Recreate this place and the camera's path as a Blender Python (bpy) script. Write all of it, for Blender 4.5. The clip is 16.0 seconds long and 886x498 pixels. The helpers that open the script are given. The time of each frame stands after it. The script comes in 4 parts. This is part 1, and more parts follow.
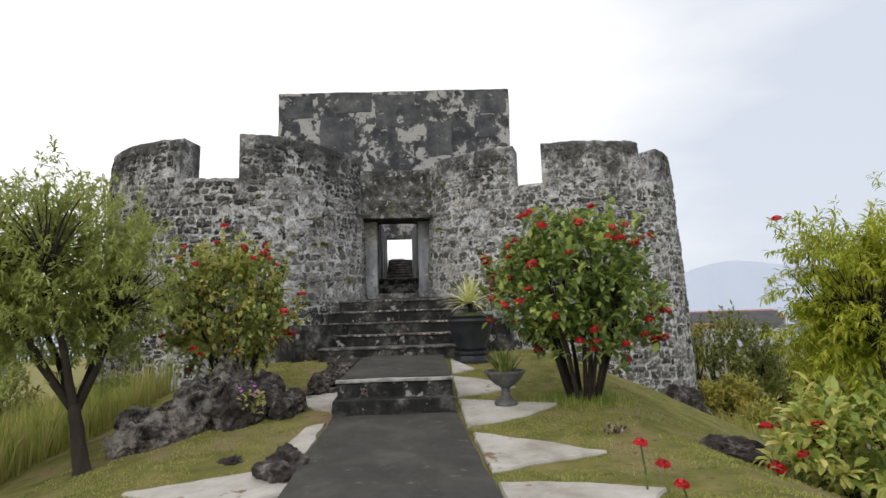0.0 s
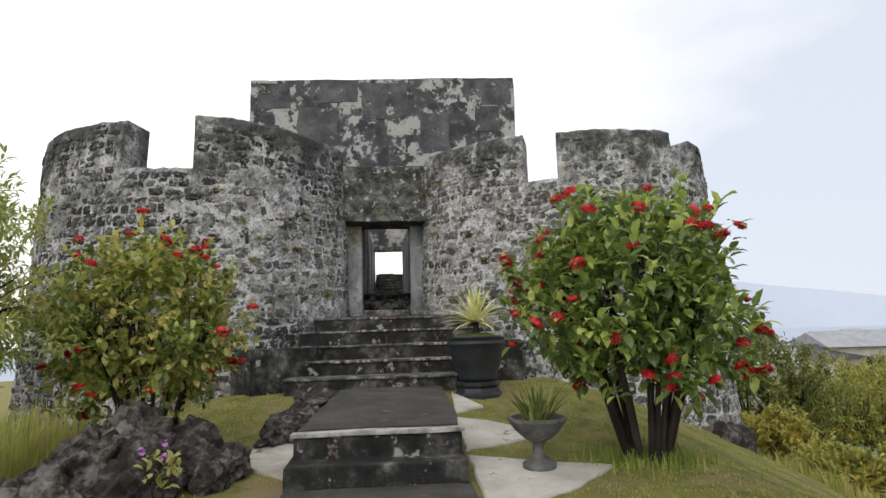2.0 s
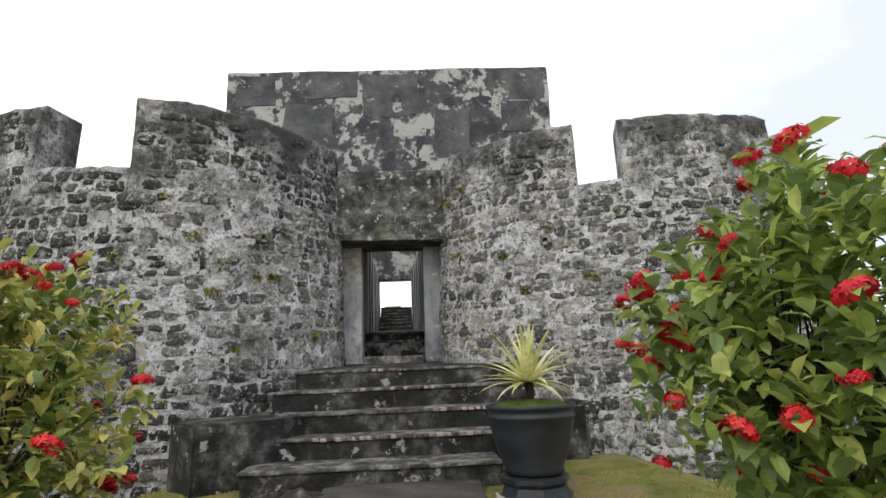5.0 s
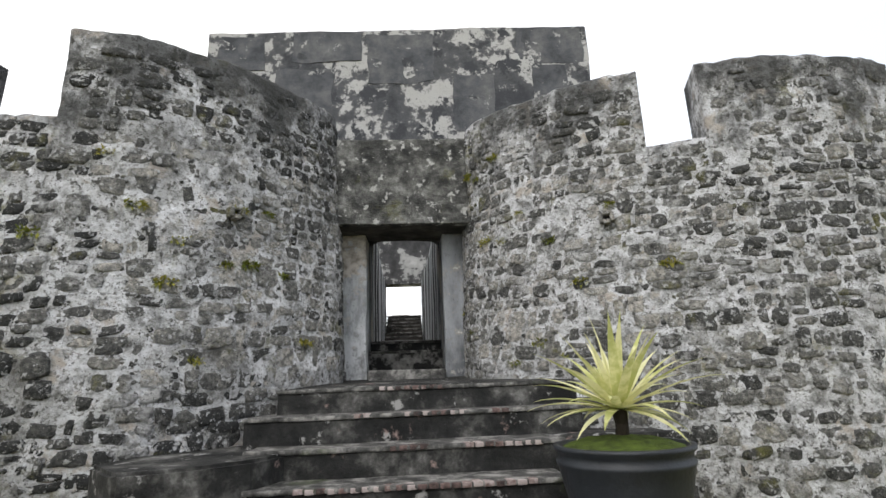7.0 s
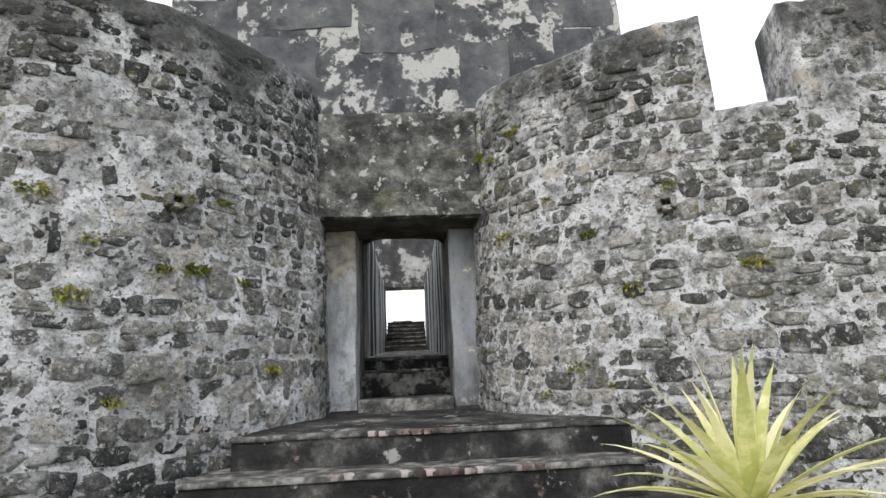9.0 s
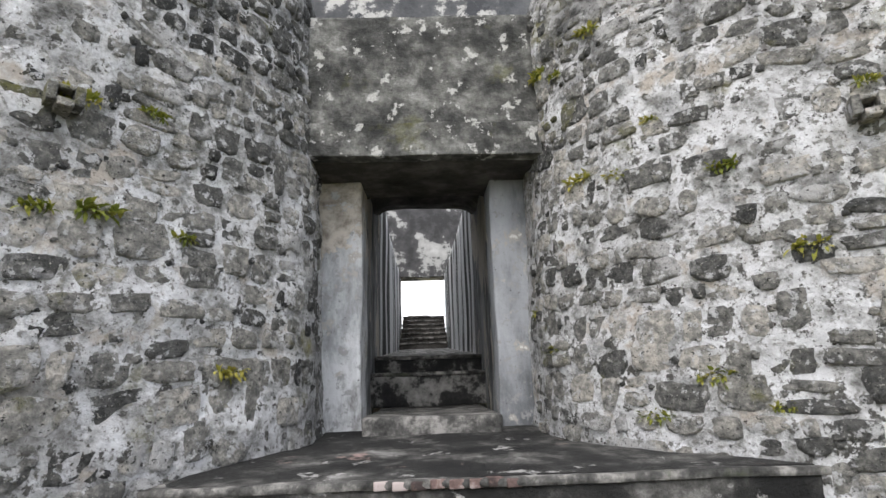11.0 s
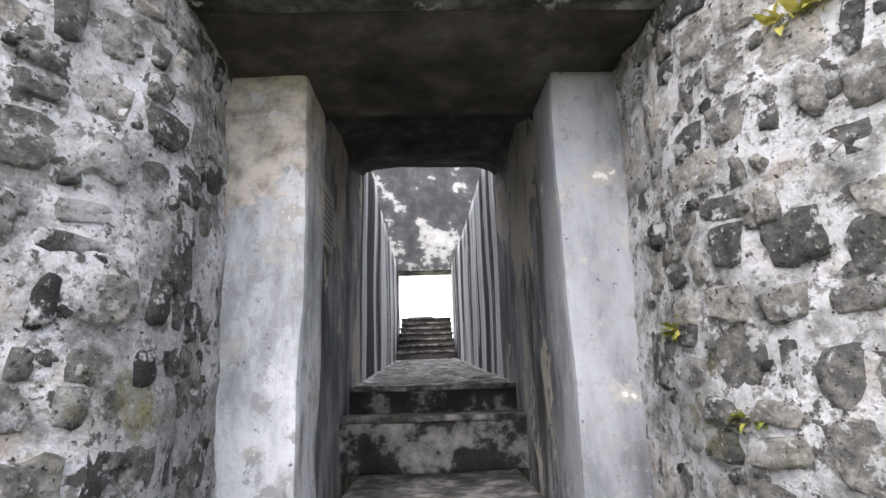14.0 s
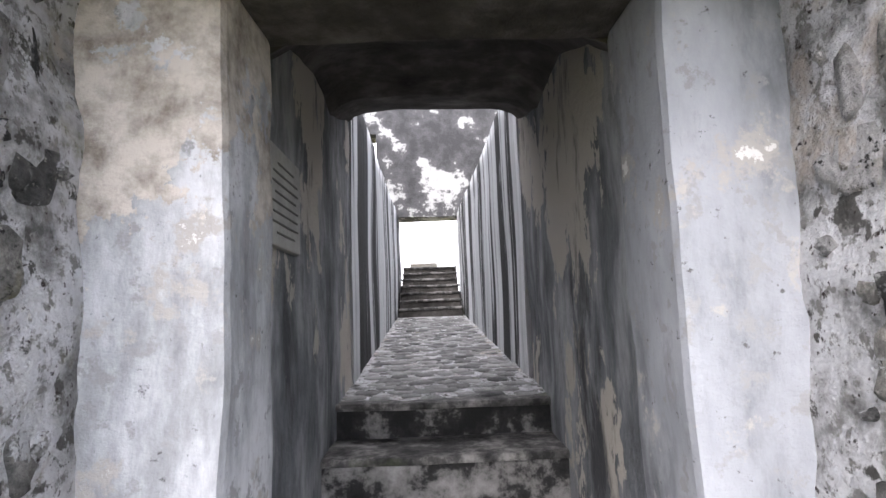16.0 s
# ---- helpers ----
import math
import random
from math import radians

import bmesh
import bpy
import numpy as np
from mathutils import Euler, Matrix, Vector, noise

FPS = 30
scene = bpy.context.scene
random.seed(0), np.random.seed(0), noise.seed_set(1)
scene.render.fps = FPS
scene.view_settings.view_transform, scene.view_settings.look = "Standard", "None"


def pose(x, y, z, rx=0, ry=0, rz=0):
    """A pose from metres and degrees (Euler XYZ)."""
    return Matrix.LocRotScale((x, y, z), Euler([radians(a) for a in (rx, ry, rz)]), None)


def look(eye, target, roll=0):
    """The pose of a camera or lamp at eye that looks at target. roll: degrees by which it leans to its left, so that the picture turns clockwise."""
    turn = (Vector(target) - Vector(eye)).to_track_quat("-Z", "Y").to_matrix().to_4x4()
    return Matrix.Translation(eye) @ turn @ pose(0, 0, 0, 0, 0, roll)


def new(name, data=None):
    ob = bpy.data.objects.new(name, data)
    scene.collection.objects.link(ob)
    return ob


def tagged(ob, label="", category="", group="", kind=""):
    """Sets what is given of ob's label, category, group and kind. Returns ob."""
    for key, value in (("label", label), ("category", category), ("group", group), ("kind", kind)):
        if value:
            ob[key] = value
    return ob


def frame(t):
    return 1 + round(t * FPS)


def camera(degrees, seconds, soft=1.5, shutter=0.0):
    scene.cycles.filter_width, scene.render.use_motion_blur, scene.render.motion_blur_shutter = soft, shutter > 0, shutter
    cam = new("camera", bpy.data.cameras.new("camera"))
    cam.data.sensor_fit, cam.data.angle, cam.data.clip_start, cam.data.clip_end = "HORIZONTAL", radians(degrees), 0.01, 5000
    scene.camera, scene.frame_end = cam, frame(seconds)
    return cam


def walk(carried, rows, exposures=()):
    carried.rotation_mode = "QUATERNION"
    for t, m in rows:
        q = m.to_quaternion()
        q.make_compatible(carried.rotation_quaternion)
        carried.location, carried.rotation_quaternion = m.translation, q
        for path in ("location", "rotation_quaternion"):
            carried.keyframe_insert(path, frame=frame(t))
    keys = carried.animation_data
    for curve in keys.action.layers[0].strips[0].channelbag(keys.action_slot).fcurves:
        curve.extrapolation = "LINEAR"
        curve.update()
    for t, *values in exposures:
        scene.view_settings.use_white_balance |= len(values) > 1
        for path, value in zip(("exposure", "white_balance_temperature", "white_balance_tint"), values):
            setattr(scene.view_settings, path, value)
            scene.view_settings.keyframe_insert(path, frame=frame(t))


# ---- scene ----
cam = camera(79.2, 16.0)
METRES, EYE, TILT, LEAN, TURN = 12.5, 1.5, 3.2, 0.0, -3.5
ROWS = [
    (0.0, 0.0, 0.0, 0.0, 0.13, 4.04, 1.84),
    (0.5, -0.0062, 0.0385, -0.0011, -0.06, 4.05, 1.52),
    (1.0, -0.0054, 0.0789, -0.0037, -0.83, 4.67, 1.76),
    (1.5, -0.01, 0.1173, -0.0067, -0.92, 5.29, 1.79),
    (2.0, -0.0113, 0.1556, -0.0065, -0.97, 6.1, 1.71),
    (2.5, -0.0127, 0.1919, 0.0051, -1.09, 6.82, 1.85),
    (3.0, -0.0206, 0.2189, 0.0128, -0.94, 6.94, 1.6),
    (5.5, -0.0337, 0.3919, 0.0082, -0.22, 9.94, 2.2),
    (6.0, -0.0391, 0.4276, 0.006, -0.18, 10.24, 2.11),
    (6.5, -0.0443, 0.4648, 0.0055, -0.07, 10.62, 2.21),
    (7.0, -0.0507, 0.4965, 0.0057, 0.15, 10.9, 2.08),
    (7.5, -0.0486, 0.5276, 0.0125, 0.07, 11.02, 2.33),
    (8.0, -0.0499, 0.549, 0.0183, 0.19, 11.04, 2.37),
    (10.5, -0.0645, 0.702, 0.0247, 1.66, 10.86, 2.15),
    (11.0, -0.0706, 0.7348, 0.0237, 2.03, 10.95, 1.91),
    (11.5, -0.0682, 0.7689, 0.0218, 2.0, 11.31, 2.23),
    (12.0, -0.0715, 0.8015, 0.0191, 2.01, 11.52, 2.21),
    (12.5, -0.0747, 0.8284, 0.0195, 1.83, 11.92, 1.99),
    (13.0, -0.0725, 0.856, 0.0242, 1.8, 11.86, 2.14),
    (13.5, -0.0758, 0.878, 0.0236, 2.15, 11.95, 2.0),
    (14.0, -0.0816, 0.8977, 0.0396, 2.31, 10.81, 1.85),
    (14.5, -0.0793, 0.9147, 0.0446, 2.41, 9.03, 1.87),
    (15.0, -0.0792, 0.9317, 0.0585, 2.41, 7.47, 1.85),
    (15.5, -0.0871, 0.9512, 0.0695, 2.57, 6.02, 1.91),
    (16.0, -0.0878, 0.9679, 0.0735, 2.52, 3.25, 2.26),
]
EXPOSURES = [(0.0, -0.1, 6650, 10), (3.0, 0.1, 6650, 10), (5.5, 0.27, 6600, 10), (8.0, 0.58, 6450, 10), (11.0, 1.08, 6450, 12), (12.5, 1.43, 6450, 14), (14.0, 1.82, 6400, 16), (16.0, 2.22, 6350, 18)]
walk(cam, [(t, pose(0, 0, EYE, TILT, LEAN, TURN) @ pose(METRES * x, METRES * y, METRES * z, 90 + pitch, roll, yaw)) for t, x, y, z, yaw, pitch, roll in ROWS], EXPOSURES)

# ---- world and sun: a bright overcast sky ----
world = bpy.data.worlds.new("overcast")
scene.world = world
world.use_nodes = True
wn, wl = world.node_tree.nodes, world.node_tree.links
wn.clear()
w_out, w_bg, w_sky = wn.new("ShaderNodeOutputWorld"), wn.new("ShaderNodeBackground"), wn.new("ShaderNodeTexSky")
w_sky.sky_type, w_sky.sun_disc = "NISHITA", False
w_sky.sun_elevation, w_sky.sun_rotation = radians(50), radians(-25)
w_dim = wn.new("ShaderNodeVectorMath"); w_dim.operation = "SCALE"; w_dim.inputs[3].default_value = 0.10
wl.new(w_sky.outputs[0], w_dim.inputs[0])
w_co, w_sep = wn.new("ShaderNodeTexCoord"), wn.new("ShaderNodeSeparateXYZ")
wl.new(w_co.outputs["Generated"], w_sep.inputs[0])
w_noise = wn.new("ShaderNodeTexNoise"); w_noise.inputs["Scale"].default_value = 2.2; w_noise.inputs["Detail"].default_value = 5
w_map = wn.new("ShaderNodeMapping"); w_map.inputs["Scale"].default_value = (1, 1, 2.6)
wl.new(w_co.outputs["Generated"], w_map.inputs[0]); wl.new(w_map.outputs[0], w_noise.inputs["Vector"])
w_a = wn.new("ShaderNodeMath"); w_a.operation = "MULTIPLY_ADD"; w_a.inputs[1].default_value = -0.9
wl.new(w_sep.outputs["X"], w_a.inputs[0]); wl.new(w_noise.outputs["Fac"], w_a.inputs[2])
w_b = wn.new("ShaderNodeMath"); w_b.operation = "MULTIPLY_ADD"; w_b.inputs[1].default_value = 0.75
wl.new(w_sep.outputs["Z"], w_b.inputs[0]); wl.new(w_a.outputs[0], w_b.inputs[2])
w_ramp = wn.new("ShaderNodeValToRGB")
w_ramp.color_ramp.elements[0].position, w_ramp.color_ramp.elements[0].color = 0.1, (0.60, 0.65, 0.74, 1)
w_ramp.color_ramp.elements[1].position, w_ramp.color_ramp.elements[1].color = 0.72, (1.0, 1.0, 1.0, 1)
wl.new(w_b.outputs[0], w_ramp.inputs[0])
w_mix = wn.new("ShaderNodeMix"); w_mix.data_type = "RGBA"; w_mix.inputs[0].default_value = 0.92
wl.new(w_dim.outputs[0], w_mix.inputs[6]); wl.new(w_ramp.outputs[0], w_mix.inputs[7])
wl.new(w_mix.outputs[2], w_bg.inputs[0]); w_bg.inputs[1].default_value = 1.3
wl.new(w_bg.outputs[0], w_out.inputs[0])
sun = new("sun", bpy.data.lights.new("sun", "SUN"))
sun.data.energy, sun.data.angle, sun.data.color = 0.8, radians(25), (1.0, 0.97, 0.92)
sun.matrix_world = look((-6, -9, 18), (0, 8, 0))


# ---- materials ----
I3 = (1, 1, 1)


def mat(name, stops, scale=3.0, rough=0.85, bump=0.4, bump_scale=40.0, stretch=(1, 1, 1), second=None, vary=0.0, spec=0.3, detail=8.0, position=True, mould=None, thin=0.0, relief=0.02, peel=None, coarse=0.0):
    """A mottled surface: a colour ramp over noise, a second layer of patches (colour, scale, low, high, stretch), fine relief."""
    m = bpy.data.materials.new(name)
    m.use_nodes = True
    n, l = m.node_tree.nodes, m.node_tree.links
    b = n["Principled BSDF"]
    b.inputs["Roughness"].default_value = rough
    b.inputs["Specular IOR Level"].default_value = spec
    if position:
        co = n.new("ShaderNodeNewGeometry").outputs["Position"]
    else:
        co = n.new("ShaderNodeTexCoord").outputs["Object"]

    def noise_at(s, st, det=8.0):
        mp = n.new("ShaderNodeMapping"); mp.inputs["Scale"].default_value = st
        l.new(co, mp.inputs[0])
        t = n.new("ShaderNodeTexNoise")
        t.inputs["Scale"].default_value, t.inputs["Detail"].default_value, t.inputs["Roughness"].default_value = s, det, 0.68
        l.new(mp.outputs[0], t.inputs["Vector"])
        return t.outputs["Fac"]

    fac = noise_at(scale, stretch, detail)
    if vary:
        oi = n.new("ShaderNodeObjectInfo")
        ad = n.new("ShaderNodeMath"); ad.operation = "MULTIPLY_ADD"
        l.new(oi.outputs["Random"], ad.inputs[0]); ad.inputs[1].default_value = vary
        sub = n.new("ShaderNodeMath"); sub.operation = "SUBTRACT"; sub.inputs[1].default_value = vary / 2
        l.new(fac, ad.inputs[2]); l.new(ad.outputs[0], sub.inputs[0])
        geo = n.new("ShaderNodeNewGeometry")
        ad2 = n.new("ShaderNodeMath"); ad2.operation = "MULTIPLY_ADD"; ad2.inputs[1].default_value = vary
        l.new(geo.outputs["Random Per Island"], ad2.inputs[0]); l.new(sub.outputs[0], ad2.inputs[2])
        sub2 = n.new("ShaderNodeMath"); sub2.operation = "SUBTRACT"; sub2.inputs[1].default_value = vary / 2
        l.new(ad2.outputs[0], sub2.inputs[0])
        fac = sub2.outputs[0]
    ramp = n.new("ShaderNodeValToRGB")
    while len(ramp.color_ramp.elements) < len(stops):
        ramp.color_ramp.elements.new(0.5)
    for e, (p, c) in zip(ramp.color_ramp.elements, stops):
        e.position, e.color = p, (*c, 1)
    l.new(fac, ramp.inputs[0])
    col = ramp.outputs[0]
    for c2, s2, lo, hi, st2 in second or ():
        mr = n.new("ShaderNodeMapRange")
        mr.inputs["From Min"].default_value, mr.inputs["From Max"].default_value = lo, hi
        l.new(noise_at(s2, st2), mr.inputs["Value"])
        mx = n.new("ShaderNodeMix"); mx.data_type = "RGBA"
        l.new(mr.outputs[0], mx.inputs[0]); l.new(col, mx.inputs[6]); mx.inputs[7].default_value = (*c2, 1)
        col = mx.outputs[2]
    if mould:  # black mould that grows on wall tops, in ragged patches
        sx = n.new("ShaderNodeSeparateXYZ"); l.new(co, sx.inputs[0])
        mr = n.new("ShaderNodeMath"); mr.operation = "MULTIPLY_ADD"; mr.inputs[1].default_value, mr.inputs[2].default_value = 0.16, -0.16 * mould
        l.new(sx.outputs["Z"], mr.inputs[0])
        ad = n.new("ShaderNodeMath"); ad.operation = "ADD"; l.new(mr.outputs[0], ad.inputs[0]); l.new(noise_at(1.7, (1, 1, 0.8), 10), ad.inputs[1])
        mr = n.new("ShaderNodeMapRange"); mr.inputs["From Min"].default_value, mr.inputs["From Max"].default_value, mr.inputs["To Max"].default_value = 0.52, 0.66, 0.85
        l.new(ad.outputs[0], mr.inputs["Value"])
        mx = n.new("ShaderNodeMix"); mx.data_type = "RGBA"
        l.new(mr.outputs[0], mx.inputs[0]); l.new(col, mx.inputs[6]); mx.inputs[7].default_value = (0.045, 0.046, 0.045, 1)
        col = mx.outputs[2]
    if peel:  # bare render where the top skin has come away above a ragged line
        z0, bare = peel
        sx = n.new("ShaderNodeSeparateXYZ"); l.new(co, sx.inputs[0])
        pm = n.new("ShaderNodeMath"); pm.operation = "MULTIPLY_ADD"; pm.inputs[1].default_value, pm.inputs[2].default_value = 0.3, -0.3 * z0
        l.new(sx.outputs["Z"], pm.inputs[0])
        ad = n.new("ShaderNodeMath"); ad.operation = "ADD"; l.new(pm.outputs[0], ad.inputs[0]); l.new(noise_at(2.6, I3, 10), ad.inputs[1])
        mr = n.new("ShaderNodeMapRange"); mr.inputs["From Min"].default_value, mr.inputs["From Max"].default_value = 0.53, 0.545
        l.new(ad.outputs[0], mr.inputs["Value"])
        rp = n.new("ShaderNodeValToRGB")
        rp.color_ramp.elements[0].position, rp.color_ramp.elements[0].color = 0.35, (bare[0] * 0.4, bare[1] * 0.38, bare[2] * 0.36, 1)
        rp.color_ramp.elements[1].position, rp.color_ramp.elements[1].color = 0.58, (*bare, 1)
        l.new(noise_at(9, I3, 12), rp.inputs[0])
        mx = n.new("ShaderNodeMix"); mx.data_type = "RGBA"
        l.new(mr.outputs[0], mx.inputs[0]); l.new(col, mx.inputs[6]); l.new(rp.outputs[0], mx.inputs[7])
        col = mx.outputs[2]
    l.new(col, b.inputs["Base Color"])
    if thin:
        tr, ms = n.new("ShaderNodeBsdfTranslucent"), n.new("ShaderNodeMixShader")
        l.new(col, tr.inputs[0]); ms.inputs[0].default_value = thin
        l.new(b.outputs[0], ms.inputs[1]); l.new(tr.outputs[0], ms.inputs[2]); l.new(ms.outputs[0], n["Material Output"].inputs[0])
    if bump:
        bp = n.new("ShaderNodeBump"); bp.inputs["Strength"].default_value, bp.inputs["Distance"].default_value = bump, relief
        l.new(noise_at(bump_scale, (1, 1, 1), 6), bp.inputs["Height"]); l.new(bp.outputs[0], b.inputs["Normal"])
        if coarse:  # larger hollows and lumps under the grain
            bc = n.new("ShaderNodeBump"); bc.inputs["Strength"].default_value, bc.inputs["Distance"].default_value = 0.9, coarse
            l.new(noise_at(bump_scale * 0.36, I3, 10), bc.inputs["Height"]); l.new(bc.outputs[0], bp.inputs["Normal"])
    return m


MOSS = (0.10, 0.10, 0.035)
def mortar(name, dark_from, dark_to):
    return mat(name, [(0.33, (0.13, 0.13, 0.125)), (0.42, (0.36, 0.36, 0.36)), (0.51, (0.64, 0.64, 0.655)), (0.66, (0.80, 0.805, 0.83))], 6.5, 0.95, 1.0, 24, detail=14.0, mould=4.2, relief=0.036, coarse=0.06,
               second=[((0.10, 0.098, 0.092), 12, 0.565, 0.60, I3), ((0.27, 0.265, 0.255), 25, 0.54, 0.60, I3), ((0.50, 0.45, 0.40), 2.8, 0.57, 0.65, I3), ((0.11, 0.108, 0.10), 0.9, dark_from, dark_to, I3), ((0.19, 0.18, 0.075), 2.1, 0.60, 0.72, I3), ((0.045, 0.034, 0.032), 38, 0.605, 0.65, I3)])


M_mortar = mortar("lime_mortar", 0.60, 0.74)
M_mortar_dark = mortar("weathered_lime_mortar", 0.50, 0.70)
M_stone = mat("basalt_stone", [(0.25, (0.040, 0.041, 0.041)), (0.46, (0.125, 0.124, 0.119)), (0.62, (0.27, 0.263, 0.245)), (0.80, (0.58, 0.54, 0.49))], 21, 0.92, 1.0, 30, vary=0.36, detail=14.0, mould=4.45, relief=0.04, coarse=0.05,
              second=[((0.54, 0.54, 0.55), 15, 0.555, 0.60, I3), ((0.47, 0.465, 0.465), 1.7, 0.56, 0.63, I3), ((0.15, 0.145, 0.055), 2.3, 0.59, 0.70, I3), ((0.028, 0.028, 0.027), 44, 0.585, 0.635, I3), ((0.38, 0.365, 0.33), 60, 0.60, 0.65, I3)])
M_keep = mat("weathered_black_plaster", [(0.36, (0.045, 0.047, 0.053)), (0.48, (0.085, 0.087, 0.092)), (0.58, (0.17, 0.17, 0.168)), (0.72, (0.32, 0.32, 0.31))], 1.5, 0.92, 0.6, 25, detail=14.0,
             second=[((0.40, 0.395, 0.385), 1.5, 0.50, 0.53, I3), ((0.05, 0.052, 0.058), 3.1, 0.54, 0.57, I3), ((0.25, 0.25, 0.245), 6, 0.60, 0.64, I3)])
M_patch = mat("dark_cement_repair", [(0.36, (0.05, 0.053, 0.06)), (0.50, (0.09, 0.093, 0.10)), (0.64, (0.14, 0.14, 0.142)), (0.76, (0.30, 0.30, 0.295))], 2.4, 0.9, 0.5, 30, detail=14.0, second=[((0.36, 0.355, 0.345), 3.4, 0.60, 0.63, I3)])
M_gate = mat("grey_gate_plaster", [(0.36, (0.03, 0.031, 0.03)), (0.47, (0.075, 0.075, 0.072)), (0.57, (0.17, 0.17, 0.16)), (0.72, (0.40, 0.40, 0.39))], 4.5, 0.92, 1.0, 26, detail=14.0, relief=0.035,
             second=[((0.46, 0.455, 0.44), 7, 0.585, 0.62, I3), ((0.12, 0.12, 0.04), 1.8, 0.58, 0.75, I3)])
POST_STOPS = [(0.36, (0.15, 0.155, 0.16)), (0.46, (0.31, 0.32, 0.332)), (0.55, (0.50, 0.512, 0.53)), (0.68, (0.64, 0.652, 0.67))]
POST_WEAR = [((0.15, 0.15, 0.15), 2.6, 0.57, 0.68, (1, 1, 0.4)), ((0.10, 0.10, 0.10), 26, 0.63, 0.68, I3), ((0.27, 0.272, 0.275), 11, 0.56, 0.61, I3), ((0.36, 0.345, 0.325), 4.0, 0.57, 0.61, I3), ((0.62, 0.61, 0.59), 4.0, 0.64, 0.65, I3)]
M_post = mat("blue_grey_post_plaster", POST_STOPS, 2.6, 0.88, 0.8, 30, stretch=(1, 1, 0.4), detail=14.0, second=POST_WEAR, relief=0.008, peel=(3.28, (0.52, 0.48, 0.43)))
# post colours scaled down to lower the right post's rendered brightness
M_post_sound_dim = mat("darkened_post_plaster", [(p, (c[0] * 0.57, c[1] * 0.58, c[2] * 0.60)) for p, c in POST_STOPS], 2.2, 0.88, 0.8, 30, stretch=(1, 1, 0.4), detail=14.0, second=POST_WEAR, relief=0.008)
# dark slate-blue plaster with tan and near-black patches
M_passage = mat("dark_passage_plaster", [(0.36, (0.05, 0.054, 0.058)), (0.48, (0.15, 0.16, 0.17)), (0.62, (0.34, 0.35, 0.36))], 3.4, 0.8, 0.7, 24, stretch=(1, 1, 0.35), detail=14.0,
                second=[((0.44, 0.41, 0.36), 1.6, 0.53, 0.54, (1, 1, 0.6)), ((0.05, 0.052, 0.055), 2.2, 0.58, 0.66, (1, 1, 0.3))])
# near-black plaster for soffit, vault and back stair risers
M_dark_plaster = mat("dark_rough_plaster", [(0.3, (0.025, 0.023, 0.022)), (0.5, (0.07, 0.065, 0.06)), (0.7, (0.16, 0.15, 0.14))], 3.5, 0.95, 1.0, 12)
M_streak = mat("rain_streaked_plaster", [(0.45, (0.02, 0.021, 0.022)), (0.475, (0.06, 0.062, 0.065)), (0.485, (0.42, 0.435, 0.445)), (0.64, (0.70, 0.715, 0.73))], 1.6, 0.88, 0.5, 22, stretch=(1.1, 1.6, 0.05), detail=5,
               second=[((0.30, 0.31, 0.32), 5, 0.58, 0.68, (1, 1, 0.3))])
M_streak_dark = mat("black_streaked_plaster", [(0.44, (0.015, 0.016, 0.017)), (0.505, (0.04, 0.042, 0.045)), (0.52, (0.40, 0.415, 0.425)), (0.64, (0.66, 0.675, 0.69))], 1.6, 0.88, 0.5, 22, stretch=(1.1, 1.6, 0.05), detail=5)
M_far = mat("peeling_far_plaster", [(0.40, (0.06, 0.06, 0.062)), (0.52, (0.11, 0.11, 0.112)), (0.545, (0.42, 0.42, 0.41)), (0.7, (0.66, 0.66, 0.65))], 1.7, 0.9, 0.6, 25, detail=14.0)
M_step = mat("mossy_black_step", [(0.38, (0.010, 0.010, 0.010)), (0.5, (0.026, 0.026, 0.025)), (0.59, (0.09, 0.088, 0.083)), (0.72, (0.30, 0.295, 0.285))], 2.9, 0.85, 0.9, 34, detail=14.0,
             second=[((0.33, 0.325, 0.315), 4.2, 0.605, 0.64, I3), ((0.30, 0.22, 0.20), 2.4, 0.62, 0.68, I3), ((0.06, 0.075, 0.025), 1.2, 0.62, 0.75, I3)])
M_wet = mat("wet_stained_step", [(0.44, (0.010, 0.010, 0.010)), (0.51, (0.025, 0.025, 0.024)), (0.56, (0.17, 0.165, 0.158)), (0.72, (0.40, 0.39, 0.375))], 3.2, 0.6, 0.8, 30, detail=14.0)
M_tread = mat("worn_step_top", [(0.38, (0.022, 0.022, 0.021)), (0.5, (0.085, 0.083, 0.079)), (0.63, (0.29, 0.28, 0.265))], 6.5, 0.75, 0.5, 30, second=[((0.06, 0.075, 0.03), 1.5, 0.58, 0.72, I3)])
M_brick = mat("red_brick_nosing", [(0.3, (0.05, 0.038, 0.036)), (0.5, (0.17, 0.115, 0.105)), (0.7, (0.42, 0.36, 0.345))], 12, 0.9, 0.6, 40, vary=0.5)
M_path = mat("worn_dark_concrete", [(0.3, (0.038, 0.036, 0.034)), (0.5, (0.062, 0.059, 0.055)), (0.7, (0.10, 0.094, 0.086))], 2.2, 0.85, 0.6, 70, detail=14.0,
             second=[((0.15, 0.145, 0.13), 7, 0.60, 0.68, I3)])
M_edge = mat("whitewashed_edge", [(0.3, (0.12, 0.115, 0.11)), (0.55, (0.42, 0.41, 0.39)), (0.7, (0.55, 0.54, 0.52))], 7, 0.9, 0.5, 40)
M_slab = mat("pale_cement_slab", [(0.3, (0.26, 0.235, 0.20)), (0.5, (0.44, 0.42, 0.385)), (0.7, (0.58, 0.565, 0.54))], 1.6, 0.85, 0.3, 50, second=[((0.20, 0.13, 0.075), 2.3, 0.60, 0.64, I3)])
